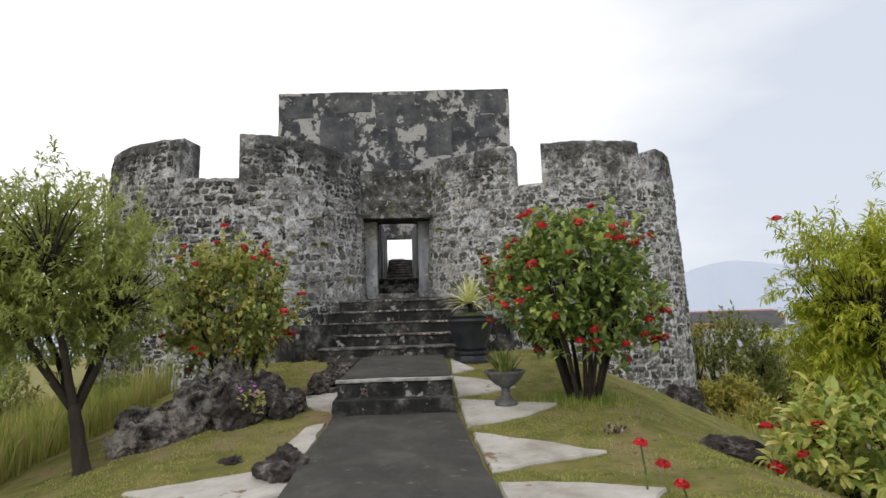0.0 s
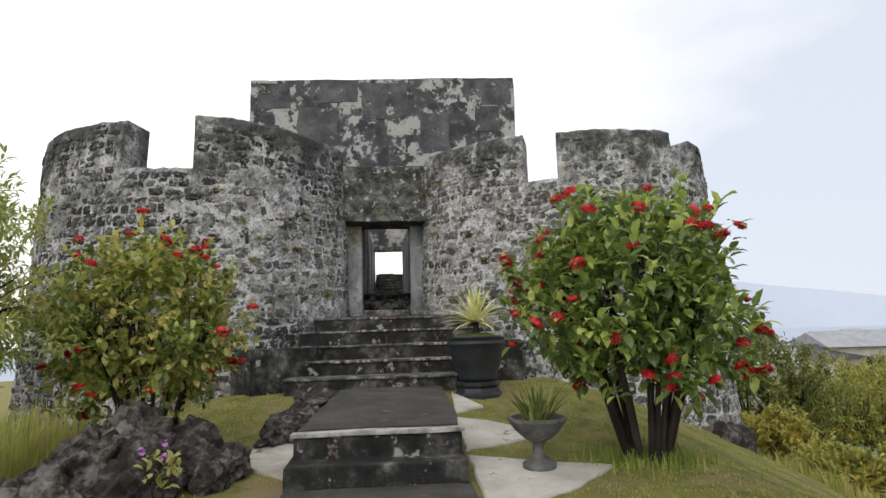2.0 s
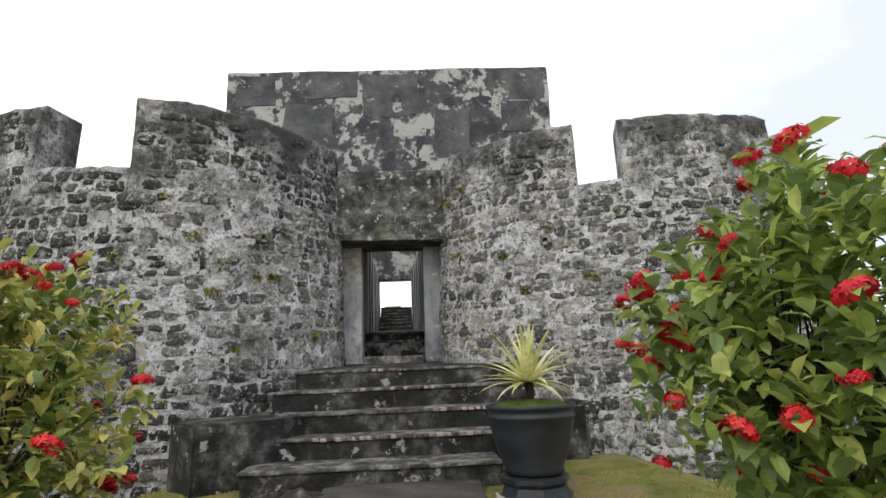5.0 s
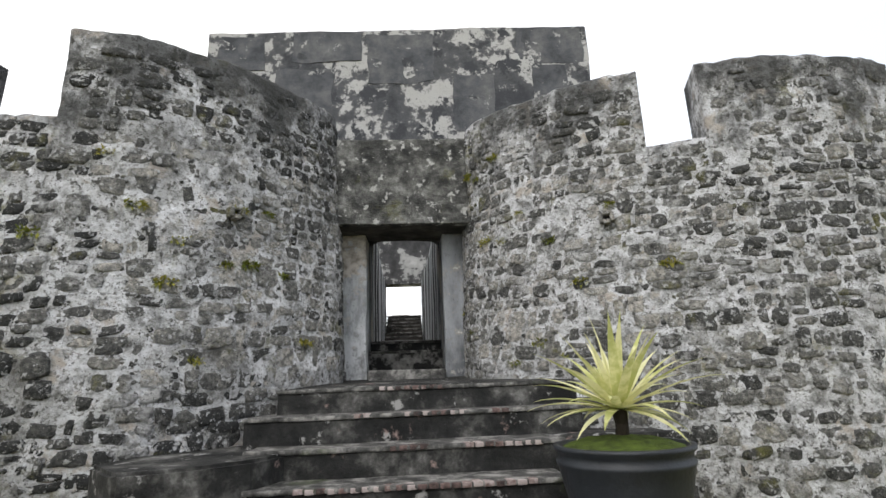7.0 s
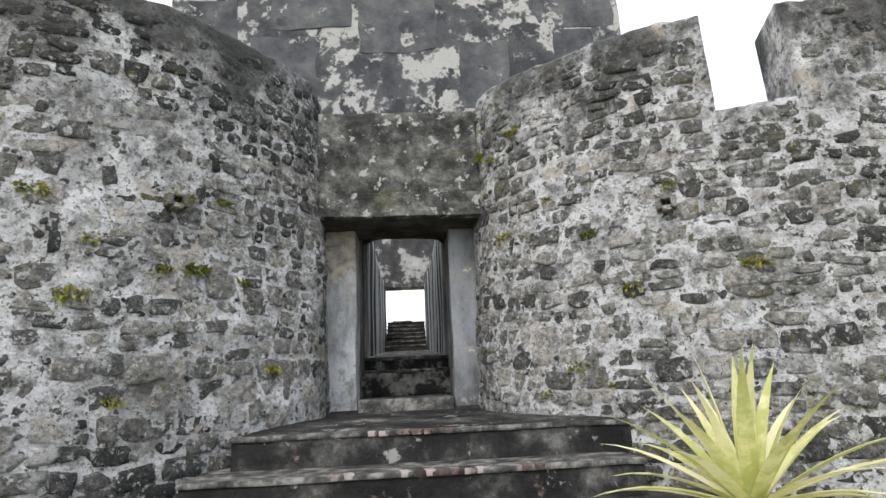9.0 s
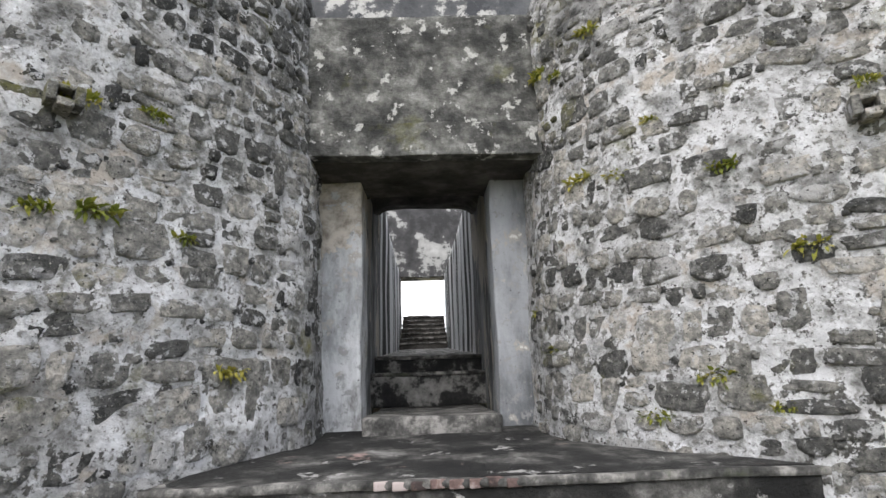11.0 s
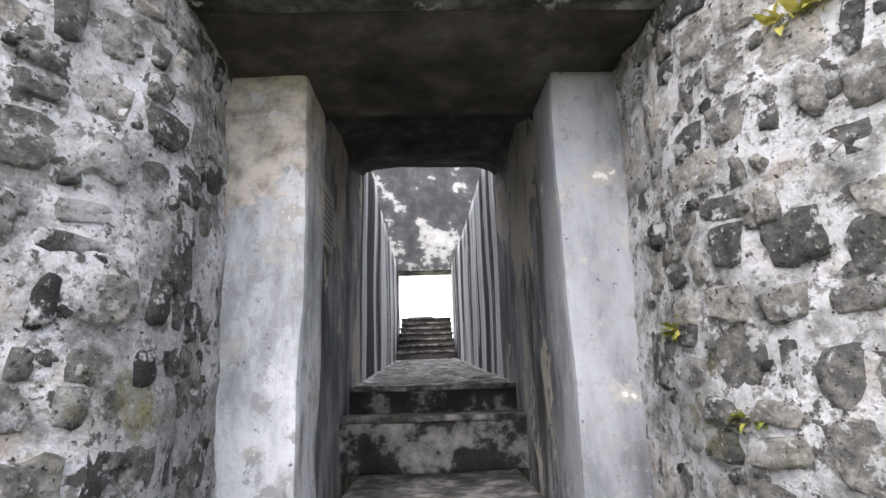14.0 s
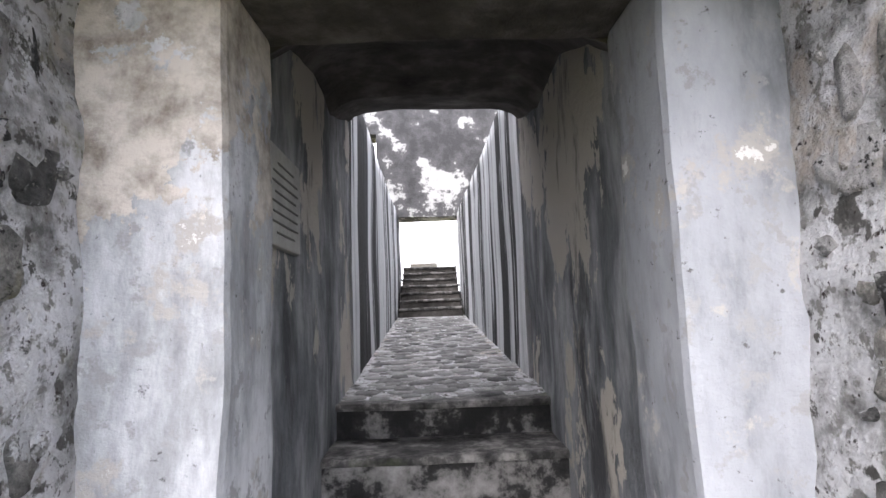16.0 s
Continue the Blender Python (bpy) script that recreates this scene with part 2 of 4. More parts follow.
M_grass = mat("trampled_moss_lawn", [(0.32, (0.10, 0.105, 0.026)), (0.5, (0.19, 0.185, 0.05)), (0.68, (0.28, 0.235, 0.09))], 3.0, 0.95, 1.0, 70, detail=14.0, second=[((0.26, 0.20, 0.11), 1.1, 0.52, 0.62, I3), ((0.12, 0.095, 0.05), 9, 0.60, 0.66, I3)])
M_blade = mat("grass_blade", [(0.3, (0.18, 0.25, 0.05)), (0.5, (0.34, 0.39, 0.09)), (0.75, (0.46, 0.40, 0.16))], 1.5, 0.8, 0, vary=0.4, thin=0.3)
M_rock = mat("lichened_rock", [(0.38, (0.03, 0.025, 0.023)), (0.45, (0.13, 0.115, 0.105)), (0.52, (0.33, 0.295, 0.27)), (0.68, (0.54, 0.54, 0.50))], 6, 0.95, 1.0, 16, detail=14.0, relief=0.07, coarse=0.10, second=[((0.16, 0.15, 0.05), 2.5, 0.58, 0.70, I3)])
M_darkrock = mat("dark_lava_rock", [(0.34, (0.018, 0.015, 0.015)), (0.52, (0.055, 0.046, 0.043)), (0.66, (0.20, 0.19, 0.18))], 7, 0.95, 1.0, 26, detail=14.0)
M_cobble = mat("corridor_cobble", [(0.3, (0.10, 0.10, 0.10)), (0.55, (0.22, 0.22, 0.215)), (0.75, (0.36, 0.36, 0.35))], 8, 0.7, 0.5, 40, vary=0.4)
M_pot = mat("black_glazed_pot", [(0.3, (0.010, 0.012, 0.016)), (0.6, (0.022, 0.026, 0.032)), (0.8, (0.06, 0.065, 0.07))], 5, 0.5, 0.25, 30, spec=0.5)
M_urn = mat("grey_concrete_urn", [(0.3, (0.06, 0.06, 0.058)), (0.55, (0.13, 0.13, 0.125)), (0.75, (0.22, 0.22, 0.21))], 9, 0.9, 0.5, 50)
M_soil = mat("mossy_soil", [(0.3, (0.03, 0.04, 0.01)), (0.6, (0.09, 0.13, 0.02)), (0.8, (0.15, 0.2, 0.04))], 16, 0.95, 0.9, 60)
M_agave = mat("yellow_striped_leaf", [(0.35, (0.52, 0.54, 0.20)), (0.5, (0.78, 0.75, 0.42)), (0.7, (0.86, 0.84, 0.58))], 7, 0.5, 0, vary=0.25, thin=0.3)
M_spear = mat("snake_plant_leaf", [(0.35, (0.12, 0.17, 0.05)), (0.5, (0.30, 0.33, 0.10)), (0.7, (0.50, 0.47, 0.18))], 9, 0.5, 0, vary=0.5, thin=0.3)
M_leaf = mat("ixora_leaf", [(0.20, (0.15, 0.22, 0.07)), (0.38, (0.34, 0.44, 0.11)), (0.58, (0.58, 0.64, 0.19)), (0.86, (0.76, 0.66, 0.24))], 1.6, 0.38, 0, vary=0.55, spec=0.5, thin=0.42)
M_leaf_dull = mat("dull_ixora_leaf", [(0.20, (0.08, 0.12, 0.04)), (0.42, (0.19, 0.27, 0.07)), (0.62, (0.40, 0.45, 0.12)), (0.88, (0.62, 0.52, 0.17))], 1.6, 0.4, 0, vary=0.6, spec=0.45, thin=0.35)
M_yellow = mat("yellow_green_leaf", [(0.25, (0.26, 0.32, 0.03)), (0.5, (0.48, 0.52, 0.06)), (0.8, (0.66, 0.64, 0.12))], 1.6, 0.55, 0, vary=0.4, thin=0.45)
M_fine = mat("feathery_tree_leaf", [(0.25, (0.14, 0.19, 0.055)), (0.5, (0.27, 0.33, 0.095)), (0.8, (0.44, 0.47, 0.15))], 1.2, 0.6, 0, vary=0.4, thin=0.4)
M_shrub = mat("olive_shrub_leaf", [(0.25, (0.14, 0.17, 0.05)), (0.5, (0.32, 0.34, 0.09)), (0.8, (0.58, 0.48, 0.11))], 0.7, 0.6, 0, vary=0.4, thin=0.4)
M_moss = mat("fern_green", [(0.3, (0.14, 0.17, 0.03)), (0.5, (0.26, 0.27, 0.05)), (0.75, (0.40, 0.36, 0.09))], 9, 0.7, 0, vary=0.4, thin=0.3)
M_red = mat("red_ixora_petals", [(0.3, (0.42, 0.008, 0.018)), (0.6, (0.66, 0.02, 0.035)), (0.8, (0.75, 0.06, 0.05))], 20, 0.5, 0, vary=0.3)
M_violet = mat("violet_petals", [(0.3, (0.30, 0.10, 0.35)), (0.7, (0.5, 0.25, 0.5))], 20, 0.5, 0)
M_bark = mat("dark_bark", [(0.3, (0.018, 0.014, 0.011)), (0.6, (0.05, 0.04, 0.032)), (0.8, (0.11, 0.095, 0.08))], 7, 0.95, 1.0, 25, stretch=(1, 1, 0.3))
M_marble = mat("pale_marble_plaque", [(0.3, (0.20, 0.20, 0.18)), (0.6, (0.34, 0.34, 0.31)), (0.8, (0.42, 0.42, 0.39))], 6, 0.5, 0.1)
M_ink = mat("engraved_lettering", [(0.3, (0.09, 0.09, 0.08)), (0.7, (0.13, 0.13, 0.12))], 6, 0.8, 0)
M_land = mat("distant_green_land", [(0.3, (0.05, 0.07, 0.03)), (0.6, (0.10, 0.12, 0.05)), (0.8, (0.16, 0.15, 0.08))], 0.08, 0.95, 0)
# air haze over the distance is painted into these two colours
M_sea = mat("haze_tinted_sea", [(0.3, (0.34, 0.40, 0.49)), (0.7, (0.40, 0.46, 0.55))], 0.01, 0.6, 0)
M_mount = mat("haze_tinted_mountain", [(0.3, (0.50, 0.555, 0.65)), (0.7, (0.54, 0.59, 0.68))], 0.004, 1.0, 0, spec=0)
M_roof_red = mat("rusty_red_roof", [(0.3, (0.25, 0.10, 0.07)), (0.7, (0.38, 0.18, 0.13))], 0.8, 0.8, 0.3, 6)
M_roof_grey = mat("grey_tin_roof", [(0.3, (0.24, 0.25, 0.27)), (0.7, (0.38, 0.39, 0.42))], 0.8, 0.6, 0.3, 6)
M_roof_dark = mat("dark_tin_roof", [(0.3, (0.04, 0.04, 0.05)), (0.7, (0.08, 0.08, 0.09))], 0.8, 0.6, 0.3, 6)
M_roof_blue = mat("blue_tin_roof", [(0.3, (0.02, 0.19, 0.40)), (0.7, (0.04, 0.28, 0.52))], 0.8, 0.5, 0.3, 6)
M_house = mat("cream_house_wall", [(0.3, (0.34, 0.32, 0.28)), (0.7, (0.5, 0.48, 0.43))], 0.9, 0.9, 0.2, 8)
M_pane = mat("dark_window_pane", [(0.3, (0.02, 0.025, 0.03)), (0.7, (0.04, 0.045, 0.05))], 2, 0.15, 0, spec=0.6)


# ---- mesh helpers ----
rng = random.Random(7)


def link_bm(name, bm, material, parent=None, label="", smooth=False):
    me = bpy.data.meshes.new(name)
    bm.normal_update()
    bm.to_mesh(me)
    bm.free()
    for m in material if isinstance(material, (list, tuple)) else [material]:
        me.materials.append(m)
    if smooth:
        me.polygons.foreach_set("use_smooth", [True] * len(me.polygons))
    ob = new(name, me)
    if parent is not None:
        ob.parent = parent
    if label:
        ob["label"] = label
    return ob


def part(name, bm, material, parent, label="", smooth=False):
    return link_bm(name, bm, material, parent, label, smooth)


def from_lists(name, verts, faces, material, parent=None, smooth=False):
    me = bpy.data.meshes.new(name)
    me.from_pydata(verts, [], faces)
    me.materials.append(material)
    if smooth:
        me.polygons.foreach_set("use_smooth", [True] * len(me.polygons))
    ob = new(name, me)
    if parent is not None:
        ob.parent = parent
    return ob


def thing(name, label, category, at=(0, 0, 0), group="", kind=""):
    ob = new(name)
    ob.location = at
    return tagged(ob, label, category, group, kind)


def block(bm, x0, x1, y0, y1, z0, z1, step=0.0, rough=0.0, bevel=0.0):
    """A box with bevelled, slightly uneven edges; step: the size of its facets, rough: how far they wander."""
    b = bmesh.new()
    bmesh.ops.create_cube(b, size=1)
    bmesh.ops.scale(b, vec=(x1 - x0, y1 - y0, z1 - z0), verts=b.verts)
    bmesh.ops.translate(b, vec=((x0 + x1) / 2, (y0 + y1) / 2, (z0 + z1) / 2), verts=b.verts)
    if bevel:
        bmesh.ops.bevel(b, geom=b.edges[:], offset=bevel, segments=2, affect="EDGES", profile=0.6)
    if step:
        for axis in range(3):
            lo, hi = ((x0, x1), (y0, y1), (z0, z1))[axis]
            k = min(60, int((hi - lo) / step))
            for i in range(1, k):
                co = [0, 0, 0]; co[axis] = lo + (hi - lo) * i / k
                no = [0, 0, 0]; no[axis] = 1
                bmesh.ops.bisect_plane(b, geom=b.verts[:] + b.edges[:] + b.faces[:], plane_co=co, plane_no=no)
        for v in b.verts:
            v.co += noise.noise_vector(v.co * 1.3) * rough + noise.noise_vector(v.co * 5) * rough * 0.4
    me = bpy.data.meshes.new("tmp")
    b.to_mesh(me); b.free()
    bm.from_mesh(me)
    bpy.data.meshes.remove(me)


def lathe(bm, profile, seg=28, wobble=0.0):
    rings = []
    for r, z in profile:
        rings.append([bm.verts.new((r * math.cos(a) * (1 + wobble * math.sin(9 * a)), r * math.sin(a) * (1 + wobble * math.sin(9 * a)), z)) for a in (math.tau * i / seg for i in range(seg))])
    for a, b in zip(rings, rings[1:]):
        for i in range(seg):
            bm.faces.new((a[i], a[(i + 1) % seg], b[(i + 1) % seg], b[i]))
    bm.faces.new(rings[0][::-1])
    bm.faces.new(rings[-1])


def tube(bm, pts, radii, seg=7):
    rings = []
    for i, p in enumerate(pts):
        d = (Vector(pts[min(i + 1, len(pts) - 1)]) - Vector(pts[max(i - 1, 0)])).normalized()
        u = d.orthogonal().normalized(); w = d.cross(u)
        rings.append([bm.verts.new(Vector(p) + (u * math.cos(a) + w * math.sin(a)) * radii[i]) for a in (math.tau * k / seg for k in range(seg))])
    for a, b in zip(rings, rings[1:]):
        for k in range(seg):
            bm.faces.new((a[k], a[(k + 1) % seg], b[(k + 1) % seg], b[k]))
    bm.faces.new(rings[-1])


def bez(p0, p1, p2, k):
    return (1 - k) ** 2 * Vector(p0) + 2 * k * (1 - k) * Vector(p1) + k * k * Vector(p2)


# ---- the lie of the ground ----
def smooth(a, b, v):
    v = max(0.0, min(1.0, (v - a) / (b - a)))
    return v * v * (3 - 2 * v)


def ground_z(x, y):
    z = 0.26 + 0.16 * smooth(4.5, 7.0, y) + 0.36 * smooth(7.0, 10.5, y)
    if x > 2.4:
        z -= 0.30 * (x - 2.4) ** 1.25
    if x < -2.2:
        z -= 0.16 * (-2.2 - x) ** 1.3
    z -= 0.25 * smooth(1, -12, y) * 6
    return max(z, -6.5 - 0.02 * min(math.hypot(x, y), 500) + 0.7 * noise.noise((x * 0.05, y * 0.05, 0))) + 0.05 * noise.noise((x * 0.9, y * 0.9, 0)) * smooth(0.9, 1.8, abs(x + 0.25))


# ---- ground, sea and distance ----
def axis_lines(lo, hi, fine_lo, fine_hi, fine):
    out = list(np.arange(fine_lo, fine_hi + 1e-6, fine))
    for end, sign in ((hi, 1), (lo, -1)):
        v, s = (fine_hi if sign > 0 else fine_lo), fine
        while abs(v - end) > s and len(out) < 400:
            s *= 1.22
            v += sign * s
            out.append(v)
        out.append(end)
    return sorted(out)


xs, ys = axis_lines(-600, 600, -9, 9, 0.22), axis_lines(-300, 900, -3, 15, 0.22)
from_lists("ground", [(x, y, ground_z(x, y)) for y in ys for x in xs],
           [(j * len(xs) + i, j * len(xs) + i + 1, (j + 1) * len(xs) + i + 1, (j + 1) * len(xs) + i) for j in range(len(ys) - 1) for i in range(len(xs) - 1)], M_grass, smooth=True)
tagged(bpy.data.objects["ground"], "patchy olive lawn sloping away from the fort", "lawn", kind="structure")
bm = bmesh.new()
bmesh.ops.create_circle(bm, cap_ends=True, radius=4600, segments=96)
bmesh.ops.translate(bm, vec=(0, 0, -13.5), verts=bm.verts)
tagged(link_bm("water", bm, M_sea), "sea with pale grey-blue haze put into its colour", "sea", kind="structure")
bm = bmesh.new()
prev = None
for i in range(121):
    a = radians(-10 + i * 0.75)
    h = 40 + 250 * math.exp(-((math.degrees(a) - 30) / 7) ** 2) + 170 * math.exp(-((math.degrees(a) - 40) / 9) ** 2) + 30 * noise.noise((i * 0.13, 0, 0))
    h *= smooth(-10, 18, math.degrees(a))
    lo, hi = bm.verts.new((4300 * math.sin(a), 4300 * math.cos(a), -13.6)), bm.verts.new((4400 * math.sin(a), 4400 * math.cos(a), -13.5 + h))
    if prev:
        bm.faces.new((prev[0], lo, hi, prev[1]))
    prev = (lo, hi)
tagged(link_bm("backdrop", bm, M_mount), "volcanic island across the sea, blue haze put into its colour", "mountain", kind="structure")

# ---- the fort ----
def spline(nodes, n=260):
    p = [Vector(q) for q in nodes]
    p = [2 * p[0] - p[1]] + p + [2 * p[-1] - p[-2]]
    out = []
    for i in range(n + 1):
        u = i / n * (len(p) - 3)
        k = min(int(u), len(p) - 4); f = u - k
        a, b, c, d = p[k:k + 4]
        out.append(0.5 * (2 * b + (c - a) * f + (2 * a - 5 * b + 4 * c - d) * f * f + (3 * b - a - 3 * c + d) * f ** 3))
    return out


class Face:
    """The outer face of a round bastion: a plan curve by its length s, leaning in by the batter as it rises."""
    def __init__(self, nodes, side):
        self.p, self.side = spline(nodes), side
        self.s = [0.0]
        for a, b in zip(self.p, self.p[1:]):
            self.s.append(self.s[-1] + (b - a).length)

    def at(self, s, z, out=0.0):
        i = max(1, min(len(self.s) - 1, int(np.searchsorted(self.s, s))))
        k = (s - self.s[i - 1]) / max(1e-9, self.s[i] - self.s[i - 1])
        q, d = self.p[i - 1].lerp(self.p[i], k), (self.p[i] - self.p[i - 1]).normalized()
        nrm = Vector((d.y, -d.x)) * self.side
        q = q + nrm * (out - 0.035 * (z - 2.5))
        return Vector((q.x, q.y, z)), Vector((nrm.x, nrm.y, 0.035)).normalized(), Vector((d.x, d.y, 0))

    def s_at_x(self, x):
        for a, b, s in zip(self.p, self.p[1:], self.s):
            if (a.x - x) * (b.x - x) <= 0:
                return s
        return self.s[-1]


RIGHT = Face([(0.42, 13.6), (0.44, 13.1), (0.48, 12.68), (0.75, 12.28), (1.15, 11.93), (1.6, 11.6), (2.3, 11.3), (3.1, 11.05), (3.9, 10.95), (4.8, 11.02), (5.6, 11.35), (6.3, 12.1), (6.65, 13.0), (6.65, 14.2), (6.2, 15.6), (5.2, 17.5), (4.8, 20)], 1)
LEFT = Face([(-1.08, 13.6), (-1.10, 13.1), (-1.11, 12.7), (-1.35, 12.26), (-1.68, 11.85), (-2.1, 11.4), (-2.75, 11.0), (-3.5, 10.82), (-4.3, 10.85), (-5.2, 11.08), (-6.15, 11.55), (-6.9, 12.4), (-7.2, 13.5), (-7.0, 14.6), (-6.2, 15.8), (-5.4, 17.5), (-5.0, 20)], -1)
CREN_R = [(0, 2.30, 5.24), (2.30, 2.87, 4.32), (2.87, 5.1, 5.22), (5.1, 5.75, 4.35), (5.75, 99, 5.16)]
CREN_L = [(0, -3.50, 5.42), (-3.50, -4.72, 4.47), (-4.72, -99, 5.38)]


def bastion_wall(bm, face, crens, first):
    """The curved wall, 0.6 m thick, stretch by stretch between embrasures; every stretch closed."""
    s0 = 0.0
    spans = []
    for x0, x1, top in crens:
        s1 = face.s[-1] if abs(x1) > 90 else face.s_at_x(x1)
        spans.append((s0, s1, top)); s0 = s1
    for a, b, top in spans:
        n = max(3, int((b - a) / (0.055 if a < 7 else 0.12)))
        zs = list(np.concatenate([np.linspace(-2.2, 0.8, 14, endpoint=False), np.linspace(0.8, top - 0.05, 76)])) + [top]
        grid = []
        for i in range(n + 1):
            s = a + (b - a) * i / n
            col = []
            for z in zs:
                o = -0.05 if z == top else 0.0
                e = 0.035 * noise.noise((s * 1.6, z * 1.6, first)) + 0.02 * noise.noise((s * 5, z * 5, first)) + 0.013 * noise.noise((s * 11, z * 11, first)) + 0.008 * noise.noise((s * 27, z * 27, first))
                p = face.at(s, z, e + o)[0]
                if z == top:
                    p.z += 0.035 * noise.noise((s * 2.3, first, 3)) + 0.02 * noise.noise((s * 8, first, 3))
                col.append(bm.verts.new(p))
            inner = face.at(s, top, -0.6)[0]
            col.append(bm.verts.new((inner.x, inner.y, top - 0.01)))
            low = face.at(s, 3.0, -0.6)[0]
            col.append(bm.verts.new((low.x, low.y, 3.0)))
            grid.append(col)
        for g, h in zip(grid, grid[1:]):
            for k in range(len(g) - 1):
                q = (g[k], h[k], h[k + 1], g[k + 1])
                bm.faces.new(q if face.side > 0 else q[::-1])
        for col, flip in ((grid[0], face.side < 0), (grid[-1], face.side > 0)):
            ring = [v for v in col if v.co.z >= 3.0 - 0.3]
            bm.faces.new(ring[::-1] if flip else ring)
    return spans


fort_left = tagged(new("bastion_left"), "round bastion of dark rubble and white lime mortar", "fort wall", kind="structure")
fort_right = tagged(new("bastion_right"), "round bastion of dark rubble and white lime mortar with moss", "fort wall", kind="structure")
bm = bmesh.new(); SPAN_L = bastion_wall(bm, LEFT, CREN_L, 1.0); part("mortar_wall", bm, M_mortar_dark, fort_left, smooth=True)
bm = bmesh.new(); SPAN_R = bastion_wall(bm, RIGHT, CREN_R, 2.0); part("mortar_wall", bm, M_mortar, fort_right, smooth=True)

# unseen slabs added behind the parapets to shut out light from above
bm = bmesh.new()
block(bm, -4.9, -1.62, 12.6, 20, 3.4, 3.95)
block(bm, 0.95, 4.6, 12.6, 20, 3.4, 3.95)
for f0 in (LEFT, RIGHT):
    ring = [f0.at(s0, 3.93, -0.5)[0] for s0 in np.linspace(1.0, f0.s[-1], 60)]
    flat = bm.faces.new([bm.verts.new(p) for p in (ring if f0.side > 0 else ring[::-1])])
    ext = bmesh.ops.extrude_face_region(bm, geom=[flat])
    bmesh.ops.translate(bm, vec=(0, 0, -0.3), verts=[g for g in ext["geom"] if isinstance(g, bmesh.types.BMVert)])
tagged(link_bm("terrace_floor", bm, M_gate), "grey slab added unseen behind the bastion parapets to close off light", "terrace", kind="structure")

# screen wall above the gate, hollow behind
keep = tagged(new("upper_wall"), "tall black-stained plaster screen wall above the gate", "fort wall", kind="structure")
keep.matrix_world = pose(-0.34, 13.99, 0, 0, 0, -2.4)
bm = bmesh.new(); block(bm, -3.14, 3.12, 0, 0.85, 4.45, 7.66, 0.12, 0.022, 0.03); part("front_wall", bm, M_keep, keep)
bm = bmesh.new(); block(bm, -3.12, -2.4, 0.86, 6.6, 3.9, 7.5, 0.4, 0.02, 0.03); part("side_wall", bm, M_keep, keep)
bm = bmesh.new(); block(bm, 2.4, 3.14, 0.86, 6.6, 3.9, 7.5, 0.4, 0.02, 0.03); part("side_wall", bm, M_keep, keep)

# repairs of black cement rendered over the old plaster, sharp-edged
for x0, x1, z0, z1 in ((-2.02, -1.08, 5.80, 6.95), (0.84, 1.53, 5.80, 6.76), (-0.52, 0.55, 6.66, 7.55), (-1.75, -0.60, 7.08, 7.61), (1.92, 3.02, 6.95, 7.60), (2.14, 2.72, 6.30, 6.92), (-2.95, -2.2, 6.95, 7.58)):
    bm = bmesh.new(); block(bm, x0, x1, -0.03, 0.02, z0, z1, 0.09, 0.012, 0.006)
    for v in bm.verts:
        v.co.x += 0.05 * noise.noise((v.co.x * 2, v.co.z * 3, 8)); v.co.z += 0.05 * noise.noise((v.co.x * 3, v.co.z * 2, 3))
        v.co.y += 0.022 + 0.014 * noise.noise((v.co.x * 4, v.co.z * 4, 1))
    part("cement_patch", bm, M_patch, keep, "dark cement repair patch")

# gate: band over the recess, posts, passage, vault
gate = tagged(new("wall_gate"), "weathered grey plaster gate wall between the bastions", "gate", kind="structure")
bm = bmesh.new(); block(bm, -1.24, 0.62, 12.79, 14.1, 4.16, 5.10, 0.09, 0.02, 0.03); part("parapet_band", bm, M_gate, gate)
bm = bmesh.new(); block(bm, -1.17, 0.54, 12.74, 12.86, 3.90, 4.155, 0.04, 0.02, 0.012); part("lintel", bm, M_gate, gate, "grey plaster lintel with a crumbling edge")
bm = bmesh.new(); block(bm, -1.17, 0.54, 12.863, 13.63, 3.905, 4.15, 0.08, 0.012, 0.01); part("soffit", bm, M_dark_plaster, gate, "dark underside of the gate lintel")


def post(x0, x1, material, label, side):
    bm = bmesh.new()
    block(bm, x0 - (0.12 if side < 0 else 0), x1 + (0.12 if side > 0 else 0), 13.25, 13.62, 1.85, 3.92, 0.05, 0.02, 0.03)
    return part("door_post", bm, material, gate, label)


